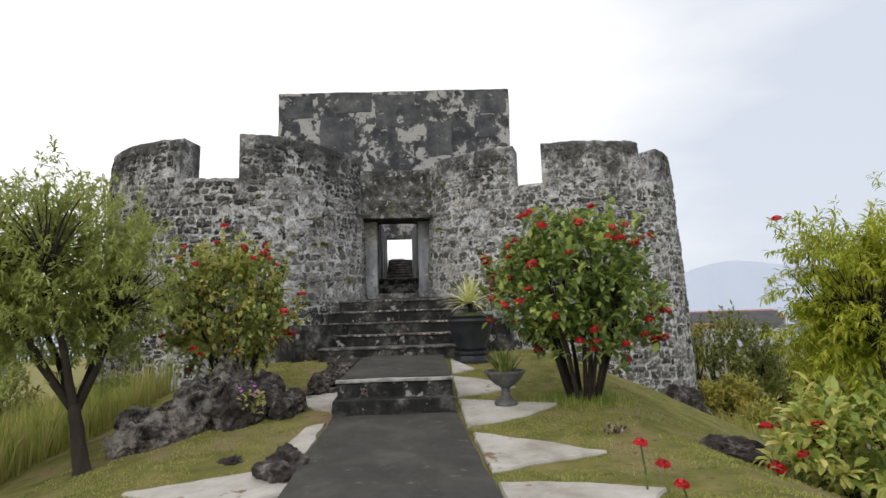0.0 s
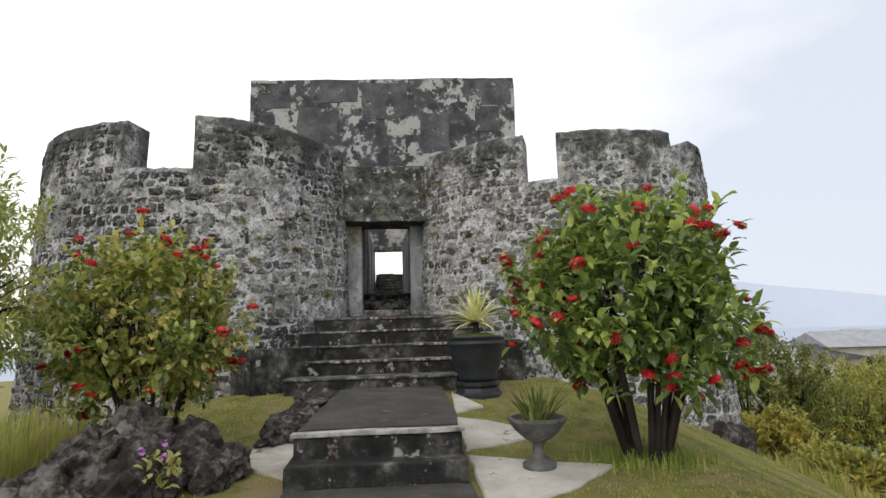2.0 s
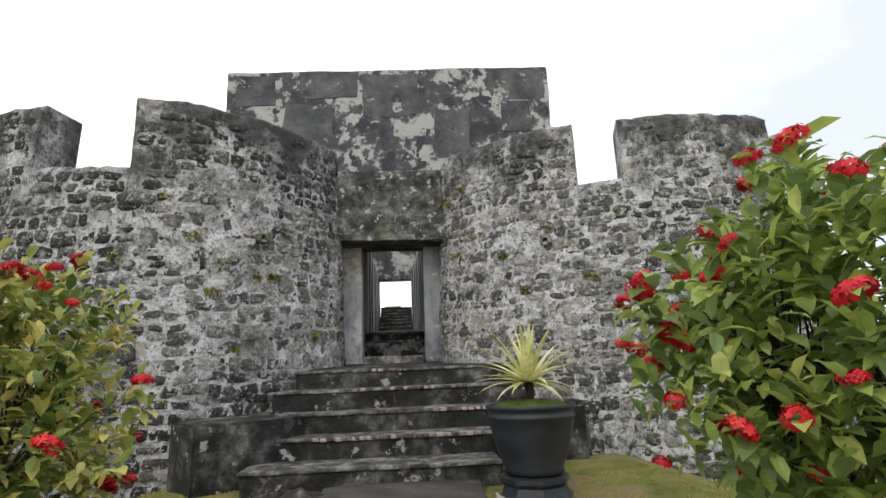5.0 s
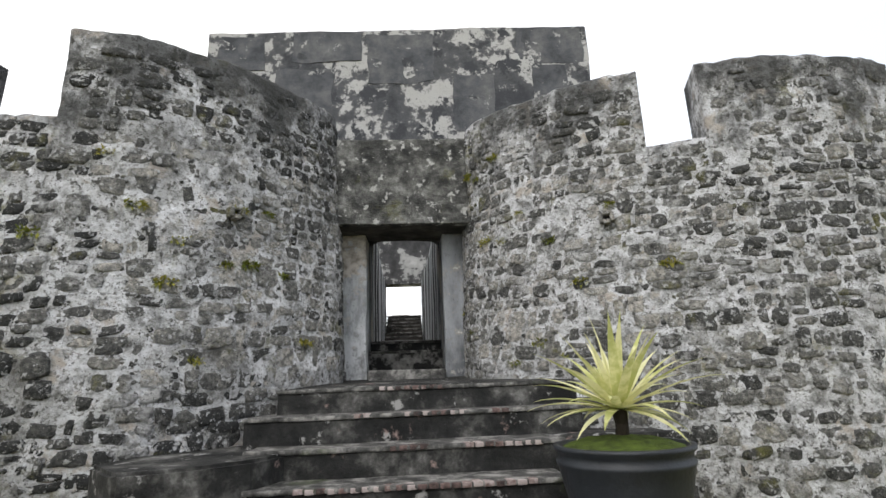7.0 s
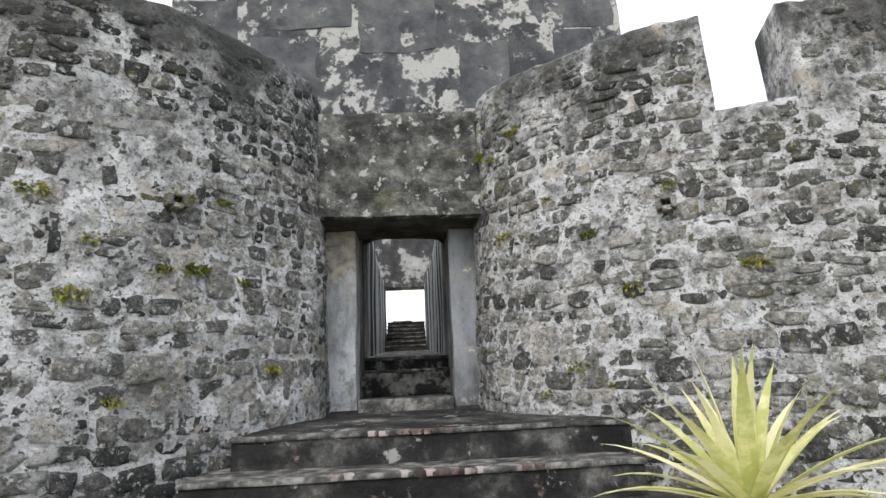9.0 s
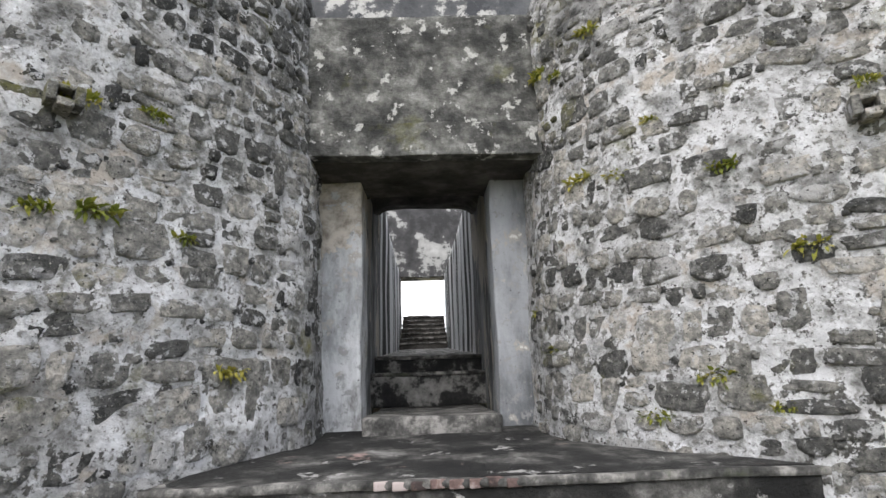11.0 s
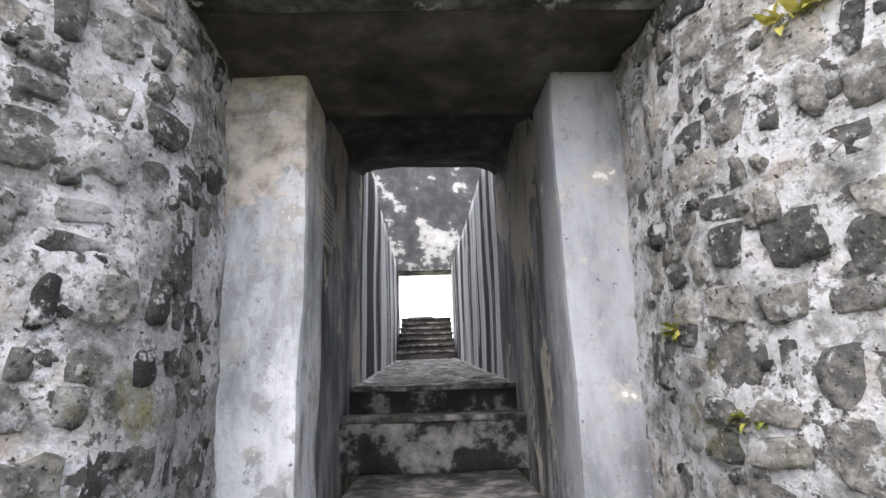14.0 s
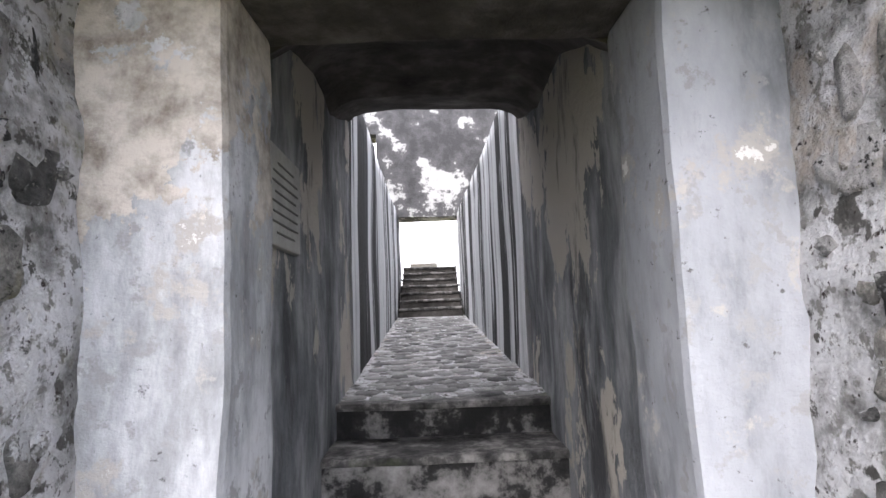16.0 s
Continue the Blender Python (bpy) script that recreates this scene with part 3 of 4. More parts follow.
post(-1.11, -0.82, M_post, "blue-grey door post, its plaster peeled to tan above", -1)
post(0.185, 0.43, M_post_sound_dim, "pale blue-grey plastered door post with chips, its colour darkened", 1)
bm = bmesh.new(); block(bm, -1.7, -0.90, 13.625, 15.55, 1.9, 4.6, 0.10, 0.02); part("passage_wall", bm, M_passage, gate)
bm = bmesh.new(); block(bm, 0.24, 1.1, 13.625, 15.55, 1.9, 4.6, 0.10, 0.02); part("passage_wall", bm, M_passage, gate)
bm = bmesh.new()
NV = 16
for y0, y1 in ((13.635, 15.54),):
    rows_v = []
    for j in range(14):
        y = y0 + (y1 - y0) * j / 13
        row = []
        for i in range(NV + 1):
            u = -1 + 2 * i / NV
            x = -0.33 + 0.60 * u
            k = (y - y0) / (y1 - y0)
            z = 3.93 + 0.50 * k + 0.16 * math.sin(math.pi * min(1, k * 1.4)) - (0.11 * abs(u) ** 7) + 0.03 * noise.noise((x * 4, y * 4, 0))
            row.append(bm.verts.new((x, y, z)))
        rows_v.append(row)
    top = [[bm.verts.new((v.co.x, v.co.y, 4.8)) for v in row] for row in (rows_v[0], rows_v[-1])]
    for a, b in zip(rows_v, rows_v[1:]):
        for i in range(NV):
            bm.faces.new((a[i], b[i], b[i + 1], a[i + 1]))
    for i in range(NV):
        bm.faces.new((rows_v[0][i], rows_v[0][i + 1], top[0][i + 1], top[0][i]))
        bm.faces.new((rows_v[-1][i + 1], rows_v[-1][i], top[1][i], top[1][i + 1]))
part("vault", bm, M_dark_plaster, gate, "dark rough plaster vault")
bm = bmesh.new(); block(bm, -1.2, 0.6, 13.25, 15.56, 4.805, 5.07); part("vault_back", bm, M_dark_plaster, gate)

# corridor behind the gate, open to the sky
corr = tagged(new("wall_corridor"), "rain-streaked plaster corridor walls open to the sky", "corridor wall", kind="structure")


def corridor_wall(pts, out, material):
    bm = bmesh.new()
    n, zs = 48, np.linspace(2.0, 4.68, 20)
    grid = []
    for i in range(n + 1):
        k = i / n
        x, y = pts[0][0] + (pts[1][0] - pts[0][0]) * k, pts[0][1] + (pts[1][1] - pts[0][1]) * k
        w = 0.014 * noise.noise((0, y * 4, out))
        col = [bm.verts.new((x + w + 0.02 * noise.noise((y, z, out)), y, z)) for z in zs]
        col.append(bm.verts.new((x + 0.55 * out, y, 4.68)))
        col.append(bm.verts.new((x + 0.55 * out, y, 2.0)))
        grid.append(col)
    for a, b in zip(grid, grid[1:]):
        for k in range(len(zs) + 1):
            q = (a[k], b[k], b[k + 1], a[k + 1])
            bm.faces.new(q if out < 0 else q[::-1])
    bm.faces.new(grid[0] if out > 0 else grid[0][::-1])
    bm.faces.new(grid[-1][::-1] if out > 0 else grid[-1])
    return part("side_wall", bm, material, corr, smooth=True)


corridor_wall(((-0.89, 15.56), (-0.93, 21.0)), -1, M_streak_dark)
corridor_wall(((0.23, 15.56), (0.06, 21.0)), 1, M_streak)
bm = bmesh.new()
block(bm, -0.93, 0.09, 21.0, 21.5, 4.66, 7.3, 0.2, 0.01)
block(bm, 0.09, 2.6, 21.0, 21.5, 2.5, 7.3, 0.2, 0.01)
block(bm, -1.27, -0.93, 21.0, 21.5, 2.5, 7.3, 0.2, 0.01)
block(bm, -1.62, -1.27, 21.0, 21.5, 2.5, 5.5, 0.2, 0.01)
block(bm, -1.62, -1.27, 21.0, 21.5, 6.12, 7.3, 0.2, 0.01)
block(bm, -3.0, -1.62, 21.0, 21.5, 2.5, 7.3, 0.2, 0.01)
tagged(link_bm("wall_far", bm, M_far), "far wall of peeling white and grey plaster with a doorway", "fort wall", kind="structure")
bm = bmesh.new()
NF = 40
rows_f = [[bm.verts.new((-0.95 + 1.24 * i / 8, 15.0 + 5.2 * j / NF, 2.60 + 0.40 * j / NF + 0.008 * noise.noise((i * 2.0, j * 0.7, 0)))) for i in range(9)] for j in range(NF + 1)]
for a, b in zip(rows_f, rows_f[1:]):
    for i in range(8):
        bm.faces.new((a[i], a[i + 1], b[i + 1], b[i]))
corridor_floor = tagged(link_bm("floor_corridor", bm, M_mortar), "grey cobbled corridor floor rising to the back stairs", "floor", kind="structure")


def stair(name, label, steps, material, tread):
    """steps: x0, x1, front y, back y, bottom z, top z."""
    st = tagged(new(name), label, "stairs", kind="structure")
    for x0, x1, y0, y1, z0, z1 in steps:
        bm = bmesh.new()
        block(bm, x0, x1, y0, y1, z0, z1 - 0.035, 0.09, 0.016, 0.02)
        riser = part("step", bm, material, st)
        bm = bmesh.new()
        block(bm, x0 - 0.012, x1 + 0.012, y0 - 0.02, y1, z1 - 0.038, z1, 0.09, 0.012, 0.014)
        part("tread", bm, tread, riser, "worn step top")
    return st


stair("back_stairs", "dark narrow stone stairs at the corridor's end", [(-0.91, 0.05, 20.1 + 0.3 * i, 22.6, 2.9, 3.13 + 0.125 * i) for i in range(7)], M_dark_plaster, M_tread)
stair("passage_steps", "two wet black steps inside the gate passage", [(-0.93, 0.27, 14.62, 15.3, 2.1, 2.43), (-0.93, 0.27, 15.0, 15.6, 2.1, 2.61)], M_wet, M_tread)
bm = bmesh.new(); block(bm, -0.80, 0.17, 13.0, 14.7, 1.7, 2.10, 0.09, 0.015, 0.025)
tagged(link_bm("door_sill", bm, M_tread), "worn grey stone door sill", "door sill", kind="structure")
bm = bmesh.new(); block(bm, -0.86, -0.28, 23.2, 23.6, 3.0, 4.07, 0.1, 0.02, 0.02)
tagged(link_bm("low_parapet", bm, M_slab), "low pale plaster parapet at the stair head", "parapet", kind="structure")

STAIRS = [(-1.72, 0.78, 9.95, 10.6, 0.5, 0.99), (-1.48, 0.88, 10.45, 11.0, 0.5, 1.21), (-1.60, 1.0, 10.86, 11.5, 0.6, 1.44), (-1.74, 1.3, 11.28, 12.0, 0.7, 1.68), (-1.56, 1.75, 11.68, 13.6, 0.7, 1.91)]
front_stairs = stair("front_stairs", "black weathered entrance stairs with worn brick nosings", STAIRS, M_step, M_tread)
bm = bmesh.new()
for q in ((0.86, 2.0, 11.02, 12.2, 0.6, 1.44), (1.0, 2.1, 11.2, 12.0, 0.6, 1.2)):
    block(bm, *q, 0.1, 0.015, 0.02)
part("side_ledge", bm, M_step, front_stairs)
bm = bmesh.new()
pl = [(-2.66, 10.62), (-2.2, 10.05), (-1.42, 10.5), (-1.2, 11.1), (-1.36, 11.7), (-2.4, 11.6)]
lo, hi = [bm.verts.new((x, y, 0.3)) for x, y in pl], [bm.verts.new((x, y, 1.42)) for x, y in pl]
bm.faces.new(hi); bm.faces.new(lo[::-1])
for i in range(6):
    bm.faces.new((lo[i], lo[(i + 1) % 6], hi[(i + 1) % 6], hi[i]))
bmesh.ops.bevel(bm, geom=bm.edges[:], offset=0.025, segments=2, affect="EDGES")
bmesh.ops.subdivide_edges(bm, edges=bm.edges[:], cuts=4, use_grid_fill=True)
for v in bm.verts:
    v.co += noise.noise_vector(v.co * 3) * 0.015
part("side_bench", bm, M_step, front_stairs, "low plastered bench beside the stairs")

# ---- path ----
path = tagged(new("path"), "dark worn concrete path with two low steps", "path", kind="structure")


def strip(name, x0a, x1a, ya, za, x0b, x1b, yb, zb, depth, material, label=""):
    bm = bmesh.new()
    nx, ny = 14, max(4, int((yb - ya) / 0.12))
    grid = []
    for j in range(ny + 1):
        k = j / ny
        row = []
        for i in range(nx + 1):
            x = (x0a + (x0b - x0a) * k) + ((x1a - x0a) + ((x1b - x0b) - (x1a - x0a)) * k) * i / nx
            y = ya + (yb - ya) * k
            edge = 0.025 * noise.noise((x, y * 2.2, 5)) if i in (0, nx) else 0
            row.append(bm.verts.new((x + edge, y, za + (zb - za) * k + 0.008 * noise.noise((x * 3, y * 3, 0)) - (0.012 if i in (0, nx) else 0))))
        grid.append(row)
    for a, b in zip(grid, grid[1:]):
        for i in range(nx):
            bm.faces.new((a[i], a[i + 1], b[i + 1], b[i]))
    edge = [e for e in bm.edges if e.is_boundary]
    ex = bmesh.ops.extrude_edge_only(bm, edges=edge)
    for v in (g for g in ex["geom"] if isinstance(g, bmesh.types.BMVert)):
        v.co.z -= depth
    return part(name, bm, material, path, label)


strip("lower_path", -0.85, 0.62, -4, 0.16, -0.92, 0.50, 6.3, 0.44, 0.6, M_path)
strip("upper_path", -0.90, 0.46, 6.66, 0.80, -0.92, 0.56, 10.05, 0.83, 0.7, M_path)
bm = bmesh.new(); block(bm, -0.93, 0.48, 6.2, 6.75, 0.2, 0.60, 0.05, 0.02, 0.02); part("path_step", bm, M_step, path)
bm = bmesh.new(); block(bm, -0.90, 0.46, 6.47, 6.70, 0.3, 0.765, 0.05, 0.02, 0.02); part("path_step", bm, M_step, path)
bm = bmesh.new(); block(bm, -0.92, 0.48, 6.45, 6.56, 0.766, 0.803, 0.05, 0.012, 0.01); part("step_edge", bm, M_edge, path, "chipped whitewashed step edge")

landing = strip("landing", -1.55, 1.7, 11.70, 1.914, -1.3, 0.7, 13.3, 2.0, 0.05, M_step)
landing.parent = front_stairs

# pale cement slabs set zigzag in the lawn beside the path
def slab(pts):
    bm = bmesh.new()
    cx, cy = sum(p[0] for p in pts) / len(pts), sum(p[1] for p in pts) / len(pts)
    ring = []
    for a, b in zip(pts, pts[1:] + pts[:1]):
        n = max(2, int(math.hypot(b[0] - a[0], b[1] - a[1]) / 0.09))
        for i in range(n):
            x, y = a[0] + (b[0] - a[0]) * i / n, a[1] + (b[1] - a[1]) * i / n
            ring.append((x + 0.03 * noise.noise((x * 5, y * 5, 1)), y + 0.03 * noise.noise((x * 5, y * 5, 7))))
    levels = []
    for k, dz in ((1.0, -0.06), (1.0, 0.012), (0.97, 0.03), (0.6, 0.032), (0.25, 0.032)):
        levels.append([bm.verts.new((cx + (x - cx) * k, cy + (y - cy) * k, ground_z(cx + (x - cx) * k, cy + (y - cy) * k) + dz)) for x, y in ring])
    for a, b in zip(levels, levels[1:]):
        for i in range(len(ring)):
            bm.faces.new((a[i], a[(i + 1) % len(ring)], b[(i + 1) % len(ring)], b[i]))
    bm.faces.new(levels[-1])
    ob = link_bm("cement_slab", bm, M_slab)
    return tagged(ob, "pale chipped cement slab sunk in the lawn", "paving slab", "slabs beside the path")


slab([(0.58, 3.3), (1.5, 3.5), (1.75, 3.85), (0.60, 4.1)])
slab([(0.60, 4.4), (1.70, 4.85), (0.58, 5.55)])
slab([(0.55, 5.75), (1.2, 6.05), (1.72, 6.5), (1.2, 6.75), (0.55, 7.1)])
slab([(0.58, 7.3), (1.45, 7.75), (0.95, 8.3), (0.6, 8.5)])
slab([(0.62, 8.7), (1.0, 8.9), (0.66, 9.7)])
slab([(-0.99, 5.1), (-1.25, 5.3), (-1.15, 5.95), (-0.98, 6.1)])
slab([(-0.98, 6.6), (-1.3, 6.9), (-1.75, 7.6), (-1.0, 7.9)])
slab([(-0.93, 4.1), (-1.3, 3.9), (-2.2, 4.3), (-1.3, 4.7), (-1.0, 4.75)])

# ---- rocks ----
def rock(at, size, material, label, seed, turn=0.0, sub=4):
    bm = bmesh.new()
    bmesh.ops.create_icosphere(bm, subdivisions=sub, radius=1)
    for v in bm.verts:
        d = v.co.normalized()
        f = 1 + 0.32 * noise.noise(d * 1.5 + Vector((seed, 0, 0))) + 0.16 * noise.noise(d * 3.7 + Vector((0, seed, 0))) + 0.13 * abs(noise.noise(d * 7 + Vector((seed, seed, 0)))) + 0.07 * noise.noise(d * 17 + Vector((seed, 2, 0)))
        f += 0.10 * noise.noise(d * 11 + Vector((seed, 1, 0))) - 0.16 * abs(noise.noise(d * 8 + Vector((2, seed, 1))))
        f -= 0.22 * abs(noise.noise(d * 4.5 + Vector((seed, 4, seed)))) ** 0.6
        v.co = Vector((d.x * size[0], d.y * size[1], d.z * size[2])) * f
    ob = link_bm("rock", bm, material)
    ob.matrix_world = pose(*at, 0, 0, turn)
    return tagged(ob, label, "rock", "rocks round the path")


r1 = random.Random(77)
for i in range(26):  # a broken outcrop rising from the lawn to the shrub's foot
    u, w = i / 25, r1.uniform(0, 1)
    x, y = -3.05 + 1.5 * u + r1.uniform(-0.1, 0.1), 5.75 + 0.75 * u + 0.75 * w
    k = 0.13 + 0.15 * (1 - abs(2 * u - 1)) * r1.uniform(0.6, 1.2) + 0.06 * w
    rock((x, y, ground_z(x, y) + 0.06 + 0.12 * w), (k * 1.15, k, k * r1.uniform(1.0, 1.5)), M_rock if u < 0.6 else M_darkrock, "jagged lichen-covered grey rock under the flowering shrub" if u < 0.6 else "jagged dark brown rock under the flowering shrub", i * 3.1, i * 40)
rock((-1.06, 4.55, 0.30), (0.21, 0.25, 0.2), M_darkrock, "dark brown rock against the path's edge", 31, 20)
rock((-1.63, 5.05, 0.27), (0.11, 0.09, 0.07), M_darkrock, "small dark stone on the lawn", 33)
rock((3.1, 5.3, ground_z(3.1, 5.3) + 0.02), (0.34, 0.2, 0.15), M_darkrock, "low dark rock sunk in the grass slope", 35, -25)
rock((-1.22, 8.35, 0.55), (0.34, 0.7, 0.26), M_darkrock, "black crumbling stone beside the raised path", 41, -6)
rock((-1.15, 9.5, 0.62), (0.42, 0.4, 0.26), M_darkrock, "black crumbling stone at the stair foot", 43, 20)
for i in range(16):
    s = 6.2 + i * 0.42
    p = RIGHT.at(s, 2.5)[0]
    rock((p.x + 0.12 * math.cos(i), p.y - 0.2, ground_z(p.x, p.y) - 0.05 + 0.1 * math.sin(i * 2.1)), (0.36, 0.32, 0.34 + 0.1 * math.sin(i)), M_darkrock, "dark lava rock at the bastion's foot", 50 + i, i * 33, 3)
for i in range(7):
    p = LEFT.at(6.5 + i * 0.5, 2.5)[0]
    rock((p.x, p.y - 0.25, ground_z(p.x, p.y) + 0.05), (0.4, 0.34, 0.4), M_rock, "grey lichened rock at the bastion's foot", 80 + i, i * 33, 3)


# ---- plants ----
def leaves(name, spots, parent, material, length, width, rand):
    """One mesh of folded leaves; spots: where each leaf starts and points."""
    vs, fs = [], []
    for p, d in spots:
        L = length * rand.uniform(0.7, 1.25)
        side = d.cross(Vector((rand.uniform(-.4, .4), rand.uniform(-.4, .4), 1))).normalized() * width * L
        up = side.cross(d).normalized() * L
        k = len(vs)
        m1, m2, tip = p + d * L * 0.32 + up * 0.05, p + d * L * 0.70 + up * 0.02, p + d * L - up * 0.14
        vs += [tuple(p), tuple(m1 + side * 0.9 + up * 0.05), tuple(m1), tuple(m1 - side * 0.9 + up * 0.05), tuple(m2 + side * 0.85 + up * 0.04), tuple(m2), tuple(m2 - side * 0.85 + up * 0.04), tuple(tip)]
        fs += [(k, k + 1, k + 2), (k, k + 2, k + 3), (k + 2, k + 1, k + 4, k + 5), (k + 3, k + 2, k + 5, k + 6), (k + 5, k + 4, k + 7), (k + 6, k + 5, k + 7)]
    return from_lists(name, vs, fs, material, parent)


def unit(rand):
    z, a = rand.uniform(-1, 1), rand.uniform(0, math.tau)
    return Vector((math.sqrt(1 - z * z) * math.cos(a), math.sqrt(1 - z * z) * math.sin(a), z))


def flower_mesh():
    bm = bmesh.new()
    r = random.Random(5)
    for i in range(70):
        d = unit(r); d.z = abs(d.z) * 0.9 - 0.15; d.normalize()
        c = Vector((d.x, d.y, d.z * 0.7)) * 0.062 * r.uniform(0.8, 1.1)
        u = d.orthogonal().normalized(); w = d.cross(u)
        ang = r.uniform(0, 1.5)
        for q in range(2):
            a = ang + q * math.pi / 2
            e, f = (u * math.cos(a) + w * math.sin(a)) * 0.021, (w * math.cos(a) - u * math.sin(a)) * 0.009
            bm.faces.new([bm.verts.new(c + e), bm.verts.new(c + f), bm.verts.new(c - e), bm.verts.new(c - f)])
    me = bpy.data.meshes.new("flower_head")
    bm.to_mesh(me); bm.free()
    me.materials.append(M_red)
    return me


FLOWER = flower_mesh()


def shrub(name, label, category, base, crown, radii, clumps, per, leaf, material, seed, flowers=0, stems=9, stem_r=0.035, width=0.22, droop=0.0, fill=0.55, lump=0.25, flower_size=1.0, fork=0.0):
    r = random.Random(seed)
    ob = thing(name, label, category, base)
    c = Vector(crown) - Vector(base)
    tips = []
    while len(tips) < clumps:
        d = unit(r)
        if d.z < -0.88:
            continue
        k = r.uniform(fill, 1.0) ** 0.6 * (1 + lump * noise.noise(d * 2.3 + Vector((seed, 0, 0))) + 0.6 * lump * noise.noise(d * 5 + Vector((0, seed, 0))))
        tips.append((c + Vector((d.x * radii[0], d.y * radii[1], d.z * radii[2])) * k, d))
    crotch = Vector((c.x * 0.25, c.y * 0.25, fork))
    if fork:  # one short trunk that divides into the limbs
        bm = bmesh.new()
        tube(bm, [bez((0, 0, -0.1), (-0.06, 0, fork * 0.5), crotch, k / 6) + unit(r) * 0.012 for k in range(7)], [stem_r * (2.3 - 0.13 * k) + (0.03 if k == 0 else 0) for k in range(7)], 9)
        part("trunk", bm, M_bark, ob, smooth=True)
    for i in range(stems):
        bm = bmesh.new()
        a = math.tau * i / stems + r.uniform(-.3, .3)
        foot = crotch.copy() if fork else Vector((math.cos(a), math.sin(a), 0)) * stem_r * (2.2 if category == "tree" else 5.5)
        end = c + Vector((math.cos(a) * radii[0], math.sin(a) * radii[1], r.uniform(-.2, .7) * radii[2])) * 0.6
        mid = (foot + end) / 2 + Vector((0.12 * math.cos(a), 0.12 * math.sin(a), 0.1)) if fork else Vector((foot.x * 2 + end.x * 0.25, foot.y * 2 + end.y * 0.25, end.z * 0.55))
        pts = [bez(foot + Vector((0, 0, -0.08)), mid, end, k / 7) + unit(r) * stem_r * 0.35 for k in range(8)]
        tube(bm, pts, [stem_r * (1.25 - 0.13 * k) for k in range(8)])
        near = sorted(tips, key=lambda q: (q[0] - end).length)[:max(6, clumps // stems // 2)]
        for q, _ in near[::2]:
            tube(bm, [bez(pts[5], (pts[6] + q) / 2 + Vector((0, 0, 0.04)), q, k / 3) for k in range(4)], [stem_r * 0.32, stem_r * 0.26, stem_r * 0.2, stem_r * 0.1], 4)
        part("limb" if fork else "trunk" if category == "tree" else "stem", bm, M_bark, ob, smooth=True)
    spots = []
    for p, d in tips:
        axis = (d + Vector((0, 0, 0.7 - droop)) + unit(r) * 0.5).normalized()
        for i in range(per):
            out = (unit(r) + axis * 0.55 - Vector((0, 0, droop * 0.6))).normalized()
            spots.append((p + axis * r.uniform(-1.6, 0.6) * leaf + out * 0.01, out))
    leaves("leaves", spots, ob, material, leaf, width, r)
    outer = sorted(tips, key=lambda q: -((q[0] - c).length) - r.uniform(0, 0.35))[:flowers * 2]
    r.shuffle(outer)
    for p, d in outer[:flowers]:
        f = new("flower", FLOWER)
        f.parent = ob
        f.location = p + (d + Vector((0, 0, 0.5))) * 0.05
        f.rotation_euler = (r.uniform(-.7, .7), r.uniform(-.7, .7), r.uniform(0, 6))
        k = r.uniform(0.7, 1.25) * flower_size
        f.scale = (k, k, k)
    return ob


shrub("flowering_shrub", "bushy green ixora shrub full of red flower heads on bare stems", "shrub", (2.12, 6.75, ground_z(2.12, 6.75)), (2.12, 6.85, 1.86), (1.08, 0.95, 1.02), 600, 11, 0.13, M_leaf, 11, 78, 22, 0.024, 0.25, fill=0.35, lump=0.38, flower_size=0.95)
shrub("flowering_shrub", "smaller green ixora shrub with few red flowers beside a rock", "shrub", (-2.3, 7.2, 0.55), (-2.45, 7.3, 1.72), (0.92, 0.85, 0.93), 620, 12, 0.095, M_leaf_dull, 12, 34, 12, 0.02, 0.25, fill=0.35, lump=0.35, flower_size=0.8)
shrub("flowering_shrub", "low ixora shrub with red flowers at the lawn's edge", "shrub", (3.9, 4.6, ground_z(3.9, 4.6)), (3.9, 4.6, 0.3), (0.75, 0.6, 0.55), 230, 10, 0.13, M_leaf, 13, 16, 7, 0.02, 0.23, fill=0.3)
shrub("yellow_green_bush", "drooping yellow-green bush with feathery leaves", "bush", (4.85, 5.0, ground_z(4.85, 5.0)), (4.8, 5.0, 1.45), (1.12, 0.8, 1.12), 1500, 22, 0.085, M_yellow, 14, 4, 5, 0.03, 0.10, 0.9, lump=0.55, fill=0.3)
shrub("feathery_tree", "slender tree with fine feathery olive leaves and a dark leaning trunk", "tree", (-3.1, 5.4, ground_z(-3.1, 5.4)), (-3.75, 5.8, 1.98), (1.25, 1.05, 1.25), 1900, 20, 0.075, M_fine, 15, 0, 6, 0.034, 0.13, 0.3, 0.15, 0.5, fork=0.62)
shrub("feathery_tree", "slender feathery tree on the slope below the bastion", "tree", (-7.3, 8.9, ground_z(-7.3, 8.9)), (-7.4, 8.9, 1.9), (1.2, 1.1, 1.8), 1400, 18, 0.08, M_fine, 16, 0, 3, 0.035, 0.14, 0.3, 0.15, 0.5)
